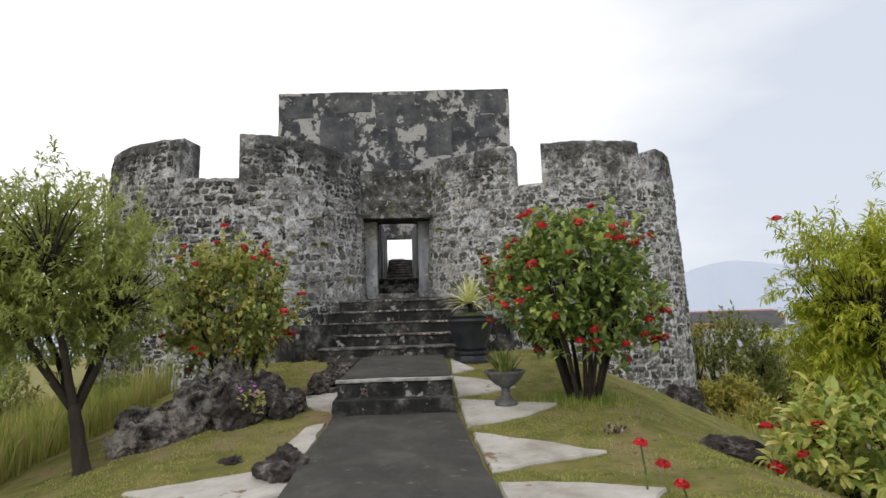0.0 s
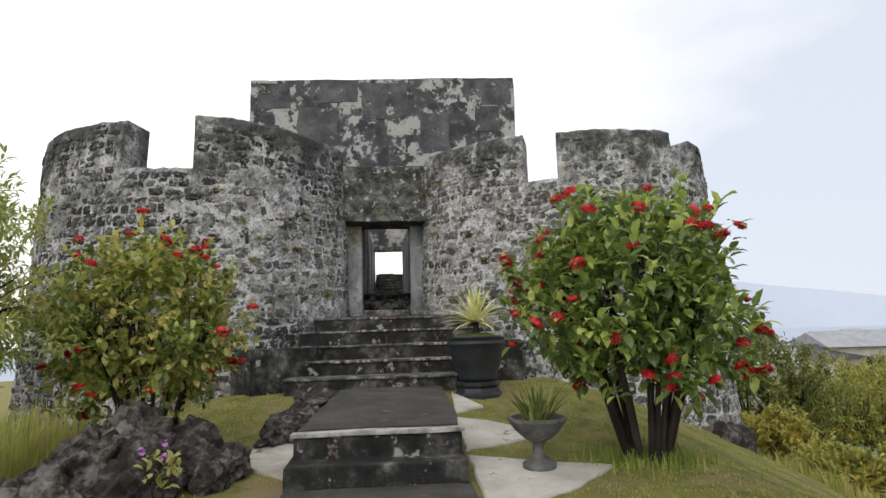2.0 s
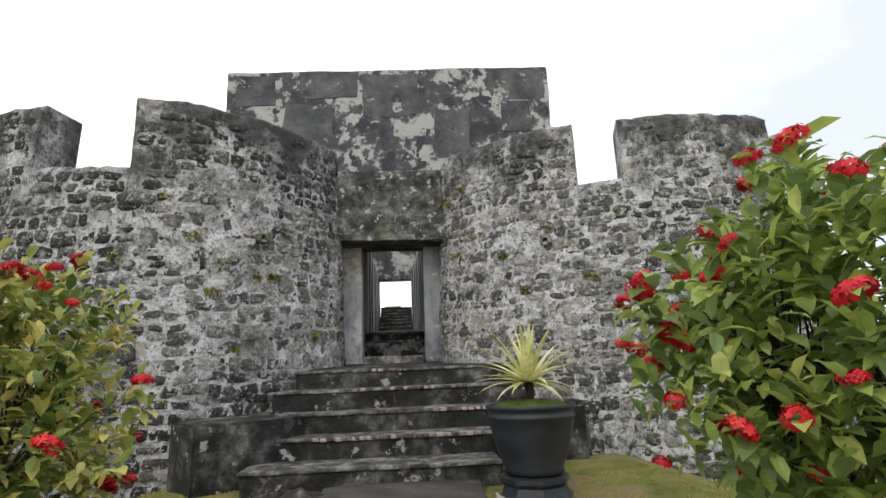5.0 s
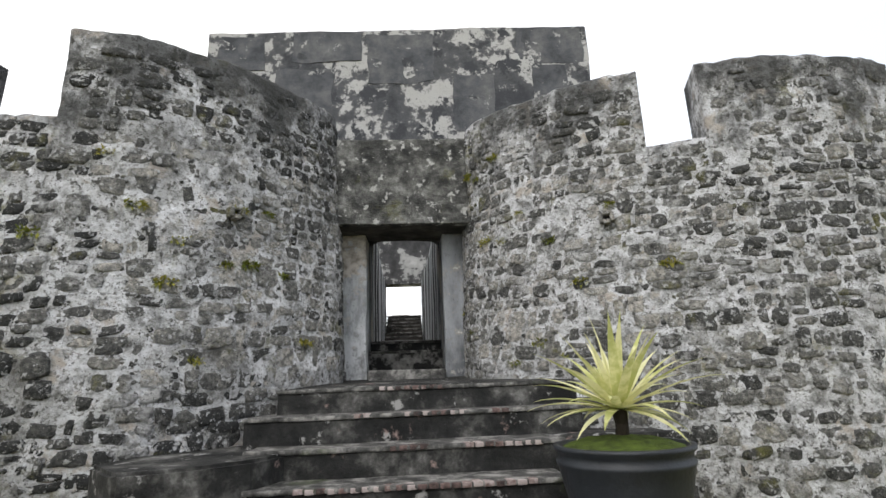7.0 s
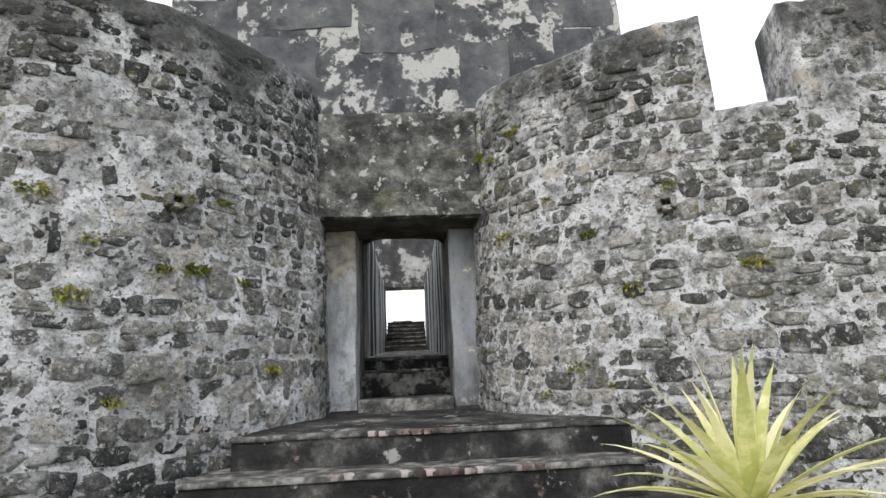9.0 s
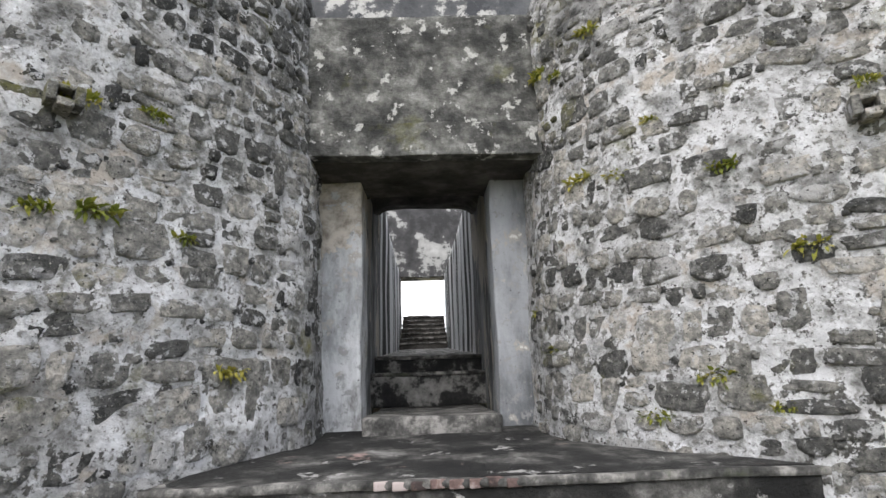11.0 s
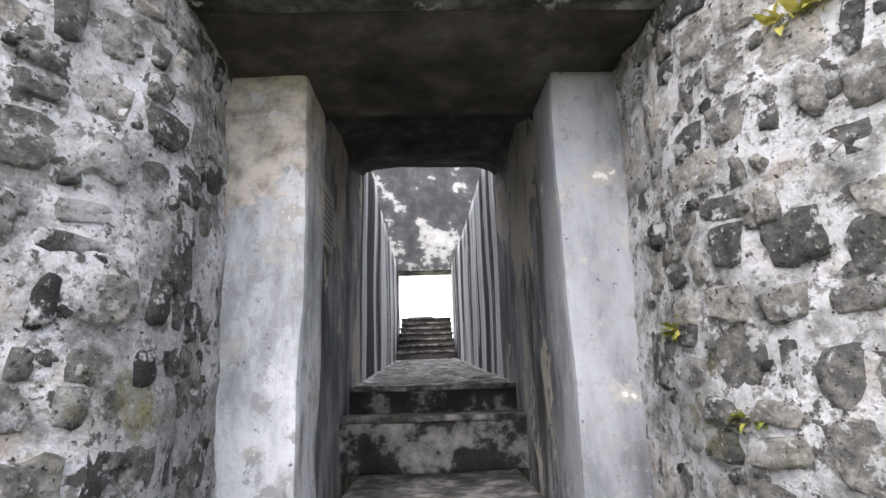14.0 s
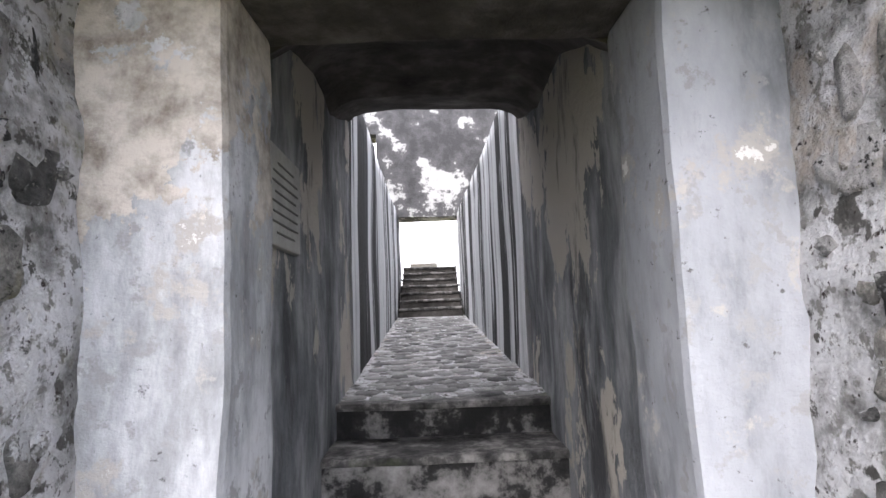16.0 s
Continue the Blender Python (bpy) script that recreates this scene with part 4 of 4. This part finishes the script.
for i, (x, y, z, rx, rz) in enumerate([(9.4, 16.0, -0.2, 2.0, 1.7), (12.3, 16.5, -0.9, 2.3, 1.6), (7.7, 11.4, -1.9, 0.8, 0.6), (15.5, 19, -1.2, 2.6, 1.7), (7.9, 13.2, -1.3, 0.9, 0.9), (-9.5, 11.5, -0.8, 1.8, 1.4), (-8.0, 7.0, -0.9, 1.4, 1.0)]):
    shrub("wild_bush", "olive-green wild bush on the slope", "bush", (x, y, ground_z(x, y)), (x, y, max(z, ground_z(x, y) + rz * 0.7)), (rx, rx * 0.9, rz), 700, 14, 0.15, M_shrub, 20 + i, 0, 8, 0.04, 0.16, lump=0.4, fill=0.3)


def blades(name, label, count, where, height, material, seed, width=0.006, lean=0.5):
    r = random.Random(seed)
    vs, fs = [], []
    for _ in range(count):
        x, y = where(r)
        z = ground_z(x, y) - 0.01
        h, a = height * r.uniform(0.5, 1.3), r.uniform(0, math.tau)
        dx, dy, l = math.cos(a), math.sin(a), lean * r.random()
        k = len(vs)
        w = width * (1 + 0.5 * r.random())
        vs += [(x - dy * w, y + dx * w, z), (x + dy * w, y - dx * w, z), (x + dx * l * h * 0.4 + dy * w * .7, y + dy * l * h * 0.4 - dx * w * .7, z + h * 0.6), (x + dx * l * h * 0.4 - dy * w * .7, y + dy * l * h * 0.4 + dx * w * .7, z + h * 0.6), (x + dx * l * h, y + dy * l * h, z + h * (1 - 0.3 * l))]
        fs += [(k, k + 1, k + 2, k + 3), (k + 3, k + 2, k + 4)]
    return tagged(from_lists(name, vs, fs, material), label, "grass", kind="stuff")


def lawn_spot(r):
    while True:
        x, y = r.uniform(-3.4, 5.2), 3.2 + 8 * r.random() ** 1.6
        if not -0.98 < x < 0.6 and not (x > -2.6 and y > 10.3) and noise.noise((x * 2.1, y * 2.1, 4)) > -0.12:
            return x, y


blades("lawn_grass", "short patchy olive grass of the lawn", 60000, lawn_spot, 0.030, M_blade, 31, 0.0035, 1.2)
blades("tall_grass", "tall bright green grass on the slope", 9000, lambda r: (-4.2 - 4.5 * r.random(), 5.0 + 5 * r.random()), 0.65, M_blade, 32, 0.008)
blades("tall_grass", "tall green grass below the bastion", 4500, lambda r: (6.2 + 5 * r.random(), 9.0 + 5 * r.random()), 0.35, M_blade, 33, 0.007)
blades("tall_grass", "tufts of grass round the shrub's foot", 900, lambda r: (2.12 + r.gauss(0, .28), 6.7 + r.gauss(0, .22)), 0.12, M_blade, 34, 0.004)

# wild flowers on the rocks
wf = thing("wildflower", "small plant with pale violet flowers on the rock", "flower", (-1.78, 6.2, 0.62))
r0 = random.Random(3)
leaves("leaves", [(unit(r0) * 0.12, (unit(r0) + Vector((0, 0, 0.6))).normalized()) for _ in range(90)], wf, M_spear, 0.07, 0.25, r0)
for q in ((0.05, -0.1, 0.12), (-0.12, -0.05, 0.16), (0.0, 0.03, 0.2)):
    leaves("petals", [(Vector(q), unit(r0)) for _ in range(10)], wf, M_violet, 0.035, 0.5, r0)
for q, h in (((1.60, 3.8), 0.34), ((1.74, 3.78), 0.2), ((1.80, 3.65), 0.1)):
    f0 = thing("single_flower", "red flower head on a bare stalk", "flower", (*q, ground_z(*q)), "single flowers by the slab")
    bm = bmesh.new()
    tube(bm, [(0, 0, -0.02), (-0.01, 0, h * 0.5), (-0.03, 0, h)], [0.009, 0.008, 0.006], 6)
    part("stalk", bm, M_spear, f0)
    fl = new("flower", FLOWER); fl.parent = f0; fl.location = (-0.03, 0, h); fl.scale = (0.8, 0.8, 0.8)

croton = thing("red_leaved_plant", "low plant with dull red leaves on the lawn", "plant", (2.0, 5.4, ground_z(2.0, 5.4)))
r0 = random.Random(9)
leaves("leaves", [(Vector((r0.gauss(0, 0.11), r0.gauss(0, 0.11), r0.uniform(0.01, 0.07))), (unit(r0) + Vector((0, 0, 0.5))).normalized()) for _ in range(40)], croton, M_brick, 0.055, 0.22, r0)
bm = bmesh.new()
for k in range(5):
    tube(bm, [(0, 0, -0.02), (0.06 * math.cos(k * 1.3), 0.06 * math.sin(k * 1.3), 0.08)], [0.005, 0.003], 5)
part("stem", bm, M_bark, croton)

# ---- pots ----
pot = thing("flower_pot", "large black glazed pot on a moulded pedestal beside the stairs", "pot", (1.04, 9.66, 0.67))
pot.scale = (1.07, 1.07, 0.95)
bm = bmesh.new(); lathe(bm, [(0.33, 0.0), (0.33, 0.06), (0.29, 0.09), (0.27, 0.15), (0.30, 0.19), (0.30, 0.23), (0.25, 0.25)], 8); part("pedestal", bm, M_pot, pot, "black eight-sided pedestal")
bm = bmesh.new(); lathe(bm, [(0.22, 0.25), (0.26, 0.27), (0.25, 0.31), (0.31, 0.47), (0.355, 0.66), (0.372, 0.76), (0.385, 0.78), (0.385, 0.80), (0.372, 0.81), (0.375, 0.85), (0.395, 0.87), (0.395, 0.895), (0.36, 0.895), (0.35, 0.83), (0.0001, 0.82)], 40); part("body", bm, M_pot, pot, smooth=True)
bm = bmesh.new(); lathe(bm, [(0.345, 0.83), (0.34, 0.885), (0.2, 0.93), (0.001, 0.95)], 24)
for v in bm.verts:
    v.co.z += 0.012 * noise.noise(v.co * 14)
part("soil", bm, M_soil, pot, "green mossy soil")


def blade_plant(name, label, at, count, length, width, material, seed, upright, trunk=0.0):
    r = random.Random(seed)
    ob = thing(name, label, "plant", at)
    if trunk:
        bm = bmesh.new()
        tube(bm, [(0, 0, -0.03), (0.01, 0, trunk * 0.5), (0, 0, trunk)], [0.045, 0.04, 0.05], 9)
        part("trunk", bm, M_bark, ob, "short brown trunk with dead leaf bases")
    for i in range(count):
        a, tilt = i * 2.4 + r.uniform(-.2, .2), upright * (i / count) ** 0.7 + r.uniform(-.08, .08)
        L, n = length * r.uniform(0.8, 1.1), 7
        if tilt > 1.5:
            L *= 0.8
        bm = bmesh.new()
        prev = None
        d = Vector((math.cos(a), math.sin(a), 0))
        side = Vector((-d.y, d.x, 0))
        p = Vector((0, 0, trunk)) + d * (0.02 if trunk else r.uniform(0, 0.11))
        for k in range(n + 1):
            th = tilt + 0.35 * (k / n) ** 2 * (0.5 + tilt)
            w = width * (0.65 + 0.9 * math.sin(math.pi * min(1, k / n * 0.9 + 0.1)) * 0.5) * (1 - (k / n) ** 3)
            up = Vector((-d.x * math.cos(th), -d.y * math.cos(th), math.sin(th)))
            row = [bm.verts.new(p + side * w + up * w * 0.35), bm.verts.new(p), bm.verts.new(p - side * w + up * w * 0.35)]
            if prev:
                bm.faces.new((prev[0], prev[1], row[1], row[0])); bm.faces.new((prev[1], prev[2], row[2], row[1]))
            prev = row
            p = p + (d * math.sin(th) + Vector((0, 0, math.cos(th)))) * L / n
        part("leaf", bm, material, ob, smooth=True)
    return ob


blade_plant("agave_plant", "spiky pale yellow striped agave in the black pot", (1.04, 9.66, 1.55), 48, 0.62, 0.03, M_agave, 41, 1.75, 0.17)
urn = thing("urn", "weathered grey concrete footed urn on the slab", "urn", (1.1, 6.55, 0.44))
bm = bmesh.new(); lathe(bm, [(0.14, -0.02), (0.14, 0.03), (0.10, 0.06), (0.055, 0.10), (0.045, 0.16), (0.06, 0.20)], 20); part("foot", bm, M_urn, urn, smooth=True)
bm = bmesh.new(); lathe(bm, [(0.06, 0.20), (0.12, 0.235), (0.19, 0.30), (0.235, 0.365), (0.245, 0.375), (0.245, 0.40), (0.215, 0.40), (0.19, 0.36), (0.001, 0.35)], 36, 0.015); part("bowl", bm, M_urn, urn, "fluted bowl with a flared rim")
blade_plant("snake_plant", "upright green and yellow snake plant in the urn", (1.1, 6.55, 0.78), 60, 0.36, 0.016, M_spear, 42, 0.72)

# ---- fittings of the gate ----
plaque = thing("plaque", "pale marble plaque with engraved unreadable lines on the passage wall", "plaque", (-0.885, 13.94, 3.49))
bm = bmesh.new(); block(bm, -0.03, 0.012, -0.20, 0.20, -0.17, 0.17, 0, 0, 0.006); part("slab", bm, M_marble, plaque)
for i in range(8):
    bm = bmesh.new(); w = (0.10, 0.15, 0.16, 0.13, 0.16, 0.15, 0.16, 0.11)[i]
    block(bm, 0.0125, 0.0145, -w, w, 0.11 - i * 0.034, 0.117 - i * 0.034)
    part("lettering", bm, M_ink, plaque)


def spout(face, s, z):
    p, nrm, tan = face.at(s, z)
    ob = thing("water_spout", "small square stone water spout in the bastion wall", "spout", p, "water spouts")
    ob.rotation_euler = (0, 0, math.atan2(nrm.y, nrm.x) - math.pi / 2)
    for i, q in enumerate(((-0.075, -0.035, 0, 0.11, -0.05, 0.05), (0.035, 0.075, 0, 0.11, -0.05, 0.05), (-0.034, 0.034, 0, 0.12, -0.07, -0.03), (-0.034, 0.034, 0, 0.09, 0.03, 0.05))):
        bm = bmesh.new(); block(bm, q[0], q[1], q[2] - 0.04, q[3], q[4], q[5], 0, 0, 0.008)
        part("spout_stone", bm, M_stone, ob)


spout(RIGHT, RIGHT.s_at_x(1.86), 3.54)
spout(LEFT, LEFT.s_at_x(-2.02), 3.66)

# small ferns rooted in the joints of the bastions
def fern(face, s, z, size, seed):
    r = random.Random(seed)
    p, nrm, tan = face.at(s, z)
    ob = thing("wall_fern", "small yellow-green fern tuft rooted in a wall joint", "fern", p, "ferns in the wall joints")
    spots = [(tan * r.uniform(-1, 1) * size * 1.2 + Vector((0, 0, r.uniform(-.2, .2) * size)), (nrm * 0.7 + unit(r) * 0.8 + Vector((0, 0, 0.1))).normalized()) for _ in range(46)]
    leaves("fronds", spots, ob, M_moss, size, 0.16, r)


for k, (s, z) in enumerate([(2.0, 3.75), (2.35, 3.7), (2.2, 3.15), (2.45, 3.12), (2.9, 3.3), (3.0, 2.9), (1.8, 3.1), (1.5, 2.4), (3.3, 3.6), (2.7, 2.2), (3.6, 4.1), (4.1, 3.3)]):
    fern(LEFT, s, z, 0.05 + 0.012 * (k % 3), 700 + k)
for k, (s, z) in enumerate([(0.95, 2.5), (1.5, 3.5), (1.25, 3.55), (1.75, 3.8), (2.1, 3.4), (1.9, 2.3), (2.2, 2.15), (0.7, 2.75), (2.4, 2.9), (2.8, 3.7), (1.6, 2.1), (3.3, 3.0), (1.1, 4.4), (1.4, 4.6), (0.9, 4.5)]):
    fern(RIGHT, s, z, 0.042 + 0.012 * (k % 3), 730 + k)

# ---- houses of the town ----
def house(at, size, turn, roof_mat, label):
    w, d, h, rh = size
    ob = thing("house", label, "house", (0, 0, 0), "houses of the town")
    ob.matrix_world = pose(*at, 0, 0, turn)
    bm = bmesh.new(); block(bm, -w / 2, w / 2, -d / 2, d / 2, -2, h); part("wall", bm, M_house, ob)
    bm = bmesh.new()
    e = 0.5
    v = [bm.verts.new(q) for q in ((-w / 2 - e, -d / 2 - e, h), (w / 2 + e, -d / 2 - e, h), (w / 2 + e, d / 2 + e, h), (-w / 2 - e, d / 2 + e, h), (-w / 2 - e, 0, h + rh), (w / 2 + e, 0, h + rh))]
    for q in ((0, 1, 5, 4), (2, 3, 4, 5), (0, 4, 3), (1, 2, 5), (3, 2, 1, 0)):
        bm.faces.new([v[i] for i in q])
    part("roof", bm, roof_mat, ob)
    n = max(1, int(w / 3))
    for i in range(n):
        x = -w / 2 + w * (i + 0.5) / n
        bm = bmesh.new(); block(bm, x - 0.5, x + 0.5, -d / 2 - 0.04, -d / 2 + 0.02, h * 0.4, h * 0.8)
        win = part("window", bm, M_pane, ob)
    return ob


for i, (x, y, w, d, h, rh, tn, m) in enumerate([(54, 72, 14, 8, 3.2, 1.8, 20, M_roof_dark), (66, 74, 16, 9, 4.6, 2, -10, M_roof_grey), (48, 86, 12, 8, 3.5, 2, 35, M_roof_red), (36, 95, 13, 8, 3.6, 2.2, 5, M_roof_red), (80, 92, 20, 9, 5, 2, 12, M_roof_grey), (60, 100, 16, 9, 5, 2.4, -25, M_roof_dark), (95, 110, 18, 10, 6, 2, 40, M_roof_grey), (40, 62, 9, 7, 3, 1.8, -15, M_roof_grey), (-60, 70, 14, 9, 6.5, 1.5, 15, M_roof_grey), (72, 120, 22, 9, 6, 2, 3, M_roof_red)]):
    z0 = ground_z(x, y)
    house((x, y, z0), (w, d, h + 2.2, rh), tn, m, "distant house with a " + {M_roof_dark: "dark tin", M_roof_grey: "grey tin", M_roof_red: "rusty red"}[m] + " roof")
house((19.9, 24.6, ground_z(19.9, 24.6)), (4.2, 3.2, -4.2 - ground_z(19.9, 24.6), 1.0), -12, M_roof_blue, "small hut with a bright blue roof below the slope")
for i in range(26):
    rr = random.Random(900 + i)
    x, y = rr.uniform(24, 110), rr.uniform(45, 120)
    shrub("far_tree", "distant dark green tree between the houses", "tree", (x, y, ground_z(x, y)), (x, y, ground_z(x, y) + 3.4), (2.4, 2.4, 2.2), 90, 12, 0.6, M_shrub, 60 + i, 0, 4, 0.12, 0.3, lump=0.5, fill=0.2)

# ---- pieces: rubble stones of the bastions, brick nosings, cobbles ----
KINDS = 24


def stone_mesh(seed):
    """A worn rubble stone: an uneven rounded outline with sloping shoulders and a lumpy face."""
    r = random.Random(seed)
    n = 12
    vs = []
    off = [r.uniform(-0.15, 0.08) for _ in range(n)]
    p, shear, taper = r.uniform(3.2, 8.0), r.uniform(-0.16, 0.16), r.uniform(-0.2, 0.2)
    for rad, z in ((1.08, -1.2), (1.0, 0.3), (0.82, 1.0)):
        for i in range(n):
            a = math.tau * (i + 0.5) / n
            c, s = math.cos(a), math.sin(a)
            k = 0.5 * (1 + off[i]) / (abs(c) ** p + abs(s) ** p) ** (1 / p) * rad
            vs.append((c * k * (1 + taper * s) + shear * s * k, s * k * (1 + 0.2 * taper * c), z + r.uniform(-0.5, 0.3) * (z > 0)))
    vs.append((r.uniform(-.1, .1), r.uniform(-.1, .1), r.uniform(0.6, 1.4)))
    fs = [(q * n + i, q * n + (i + 1) % n, (q + 1) * n + (i + 1) % n, (q + 1) * n + i) for q in range(2) for i in range(n)]
    fs += [(2 * n + i, 2 * n + (i + 1) % n, 3 * n) for i in range(n)]
    return vs, fs


STONES = [stone_mesh(500 + i) for i in range(KINDS)]


def stone_data(i, material):
    me = bpy.data.meshes.new("stone")
    me.from_pydata(STONES[i][0], [], STONES[i][1])
    me.materials.append(material)
    me.polygons.foreach_set("use_smooth", [True] * len(me.polygons))
    return me


STONE_DATA = [stone_data(i, M_stone) for i in range(KINDS)]


def rubble(face, spans, parent, seed, s_end, z_low):
    """Roughly coursed rubble: stones of uneven height, some split in two, with chips pressed into the joints."""
    r = random.Random(seed)
    vs, fs, near = [], [], 0
    layer = 2.0 if face.side > 0 else 1.0

    def lay(sc, zc, w, h, turn, proud):
        nonlocal near
        p, nrm, tan = face.at(sc, zc)
        up = nrm.cross(tan) if nrm.cross(tan).z > 0 else tan.cross(nrm)
        sx = up.cross(nrm)
        ux, uy = sx * math.cos(turn) + up * math.sin(turn), up * math.cos(turn) - sx * math.sin(turn)
        p = p + nrm * (proud + 0.035 * noise.noise((sc * 1.6, zc * 1.6, layer)) + 0.02 * noise.noise((sc * 5, zc * 5, layer)))
        d = r.uniform(0.012, 0.02)
        m = Matrix(((ux.x * w, uy.x * h, nrm.x * d, p.x), (ux.y * w, uy.y * h, nrm.y * d, p.y), (ux.z * w, uy.z * h, nrm.z * d, p.z), (0, 0, 0, 1)))
        i = r.randrange(KINDS)
        if near < 300 and w > 0.09 and 0.42 < sc < 3.6 and 1.9 < zc < 4.3:
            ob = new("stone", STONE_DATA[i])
            ob.parent = parent
            ob.matrix_basis = m
            near += 1
        else:
            k = len(vs)
            vs.extend(tuple(m @ Vector(v)) for v in STONES[i][0])
            fs.extend(tuple(k + q for q in f) for f in STONES[i][1])

    z = z_low
    while z < 5.4:
        h = r.choice((0.11, 0.13, 0.15, 0.16, 0.18, 0.21))
        s = 0.42 + r.uniform(0, 0.15)
        while s < s_end:
            w = r.choice((0.10, 0.14, 0.17, 0.2, 0.22, 0.25, 0.29)) * r.uniform(0.9, 1.15) * (0.6 + 0.4 * smooth(0.5, 1.9, s))
            sc = s + w / 2
            top = next((t for a, b, t in spans if a - 0.02 <= sc <= b), 0)
            zc = z + h / 2 + 0.10 * noise.noise((s * 0.8, z * 0.4, seed)) + r.uniform(-0.028, 0.028)
            edge = any(abs(sc - b) < w / 2 + 0.02 for a, b, t in spans[:-1] if zc > 4.15)
            bare = noise.noise((s * 0.55, zc * 0.7, seed * 3.0))
            proud = r.uniform(-0.014, 0.005) + 0.008 * bare
            if zc + h / 2 < top - 0.03 and not edge:
                if r.random() < 0.92 + 0.55 * bare - 0.2 * smooth(1.3, 0.6, s):
                    gw, gh = w - r.uniform(0.008, 0.03), h * r.uniform(0.80, 1.06) - 0.008
                    if h > 0.15 and r.random() < 0.22:
                        lay(sc, zc - h * 0.24, gw, gh * 0.50, r.uniform(-0.1, 0.1), proud)
                        lay(sc + r.uniform(-0.02, 0.02), zc + h * 0.26, gw * r.uniform(0.7, 0.95), gh * 0.42, r.uniform(-0.2, 0.2), proud)
                    else:
                        lay(sc, zc, gw, gh, r.uniform(-0.17, 0.17), proud)
                if r.random() < 0.4:
                    c = r.uniform(0.03, 0.065)
                    lay(s + r.uniform(-0.02, 0.02), zc + r.uniform(-0.5, 0.5) * h, c, c * r.uniform(0.6, 1.0), r.uniform(-0.8, 0.8), -0.006)
            s += w + r.uniform(0.0, 0.025)
        z += h + r.uniform(-0.005, 0.012)
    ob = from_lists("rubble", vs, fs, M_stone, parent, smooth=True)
    ob["kind"] = "stuff"


rubble(LEFT, SPAN_L, fort_left, 3, 11.5, -0.6)
rubble(RIGHT, SPAN_R, fort_right, 4, 11.5, -0.9)

bm = bmesh.new(); block(bm, -0.035, 0.035, -0.05, 0.05, -0.02, 0.018, 0, 0, 0.008)
BRICK = bpy.data.meshes.new("brick"); bm.to_mesh(BRICK); bm.free(); BRICK.materials.append(M_brick)
for step, x0, x1 in ((4, -0.55, 0.05), (3, -0.75, -0.62), (3, -0.3, 0.25), (2, -0.42, -0.1), (2, 0.2, 0.85), (1, -1.1, 0.7), (3, 0.5, 0.62)):
    _, _, y0, _, _, z1 = STAIRS[step]
    x = x0
    while x < x1:
        b = new("brick", BRICK)
        b.parent = front_stairs
        b.matrix_basis = pose(x, y0 + 0.025, z1 - 0.016 + rng.uniform(-0.004, 0.002), rng.uniform(-3, 3), 0, 14 + rng.uniform(-5, 5))
        x += 0.082

COBBLES = [stone_data(i, M_cobble) for i in range(6)]
for j in range(41):
    for i in range(7):
        y = 15.15 + j * 0.118 + rng.uniform(-.03, .03)
        x0, x1 = -0.89, 0.24 - 0.03 * (y - 15.1)
        x = x0 + (x1 - x0) * (i + 0.25 + 0.5 * (j % 2) + rng.uniform(-.18, .18)) / 7
        if x0 + 0.06 < x < x1 - 0.06:
            c = new("cobble", COBBLES[rng.randrange(6)])
            c.parent = corridor_floor
            c.matrix_basis = pose(x, y, 2.60 + 0.40 * (y - 15.0) / 5.2, 0, 0, rng.uniform(-30, 30)) @ Matrix.Diagonal((rng.uniform(0.10, 0.17), rng.uniform(0.08, 0.12), rng.uniform(0.006, 0.016), 1))
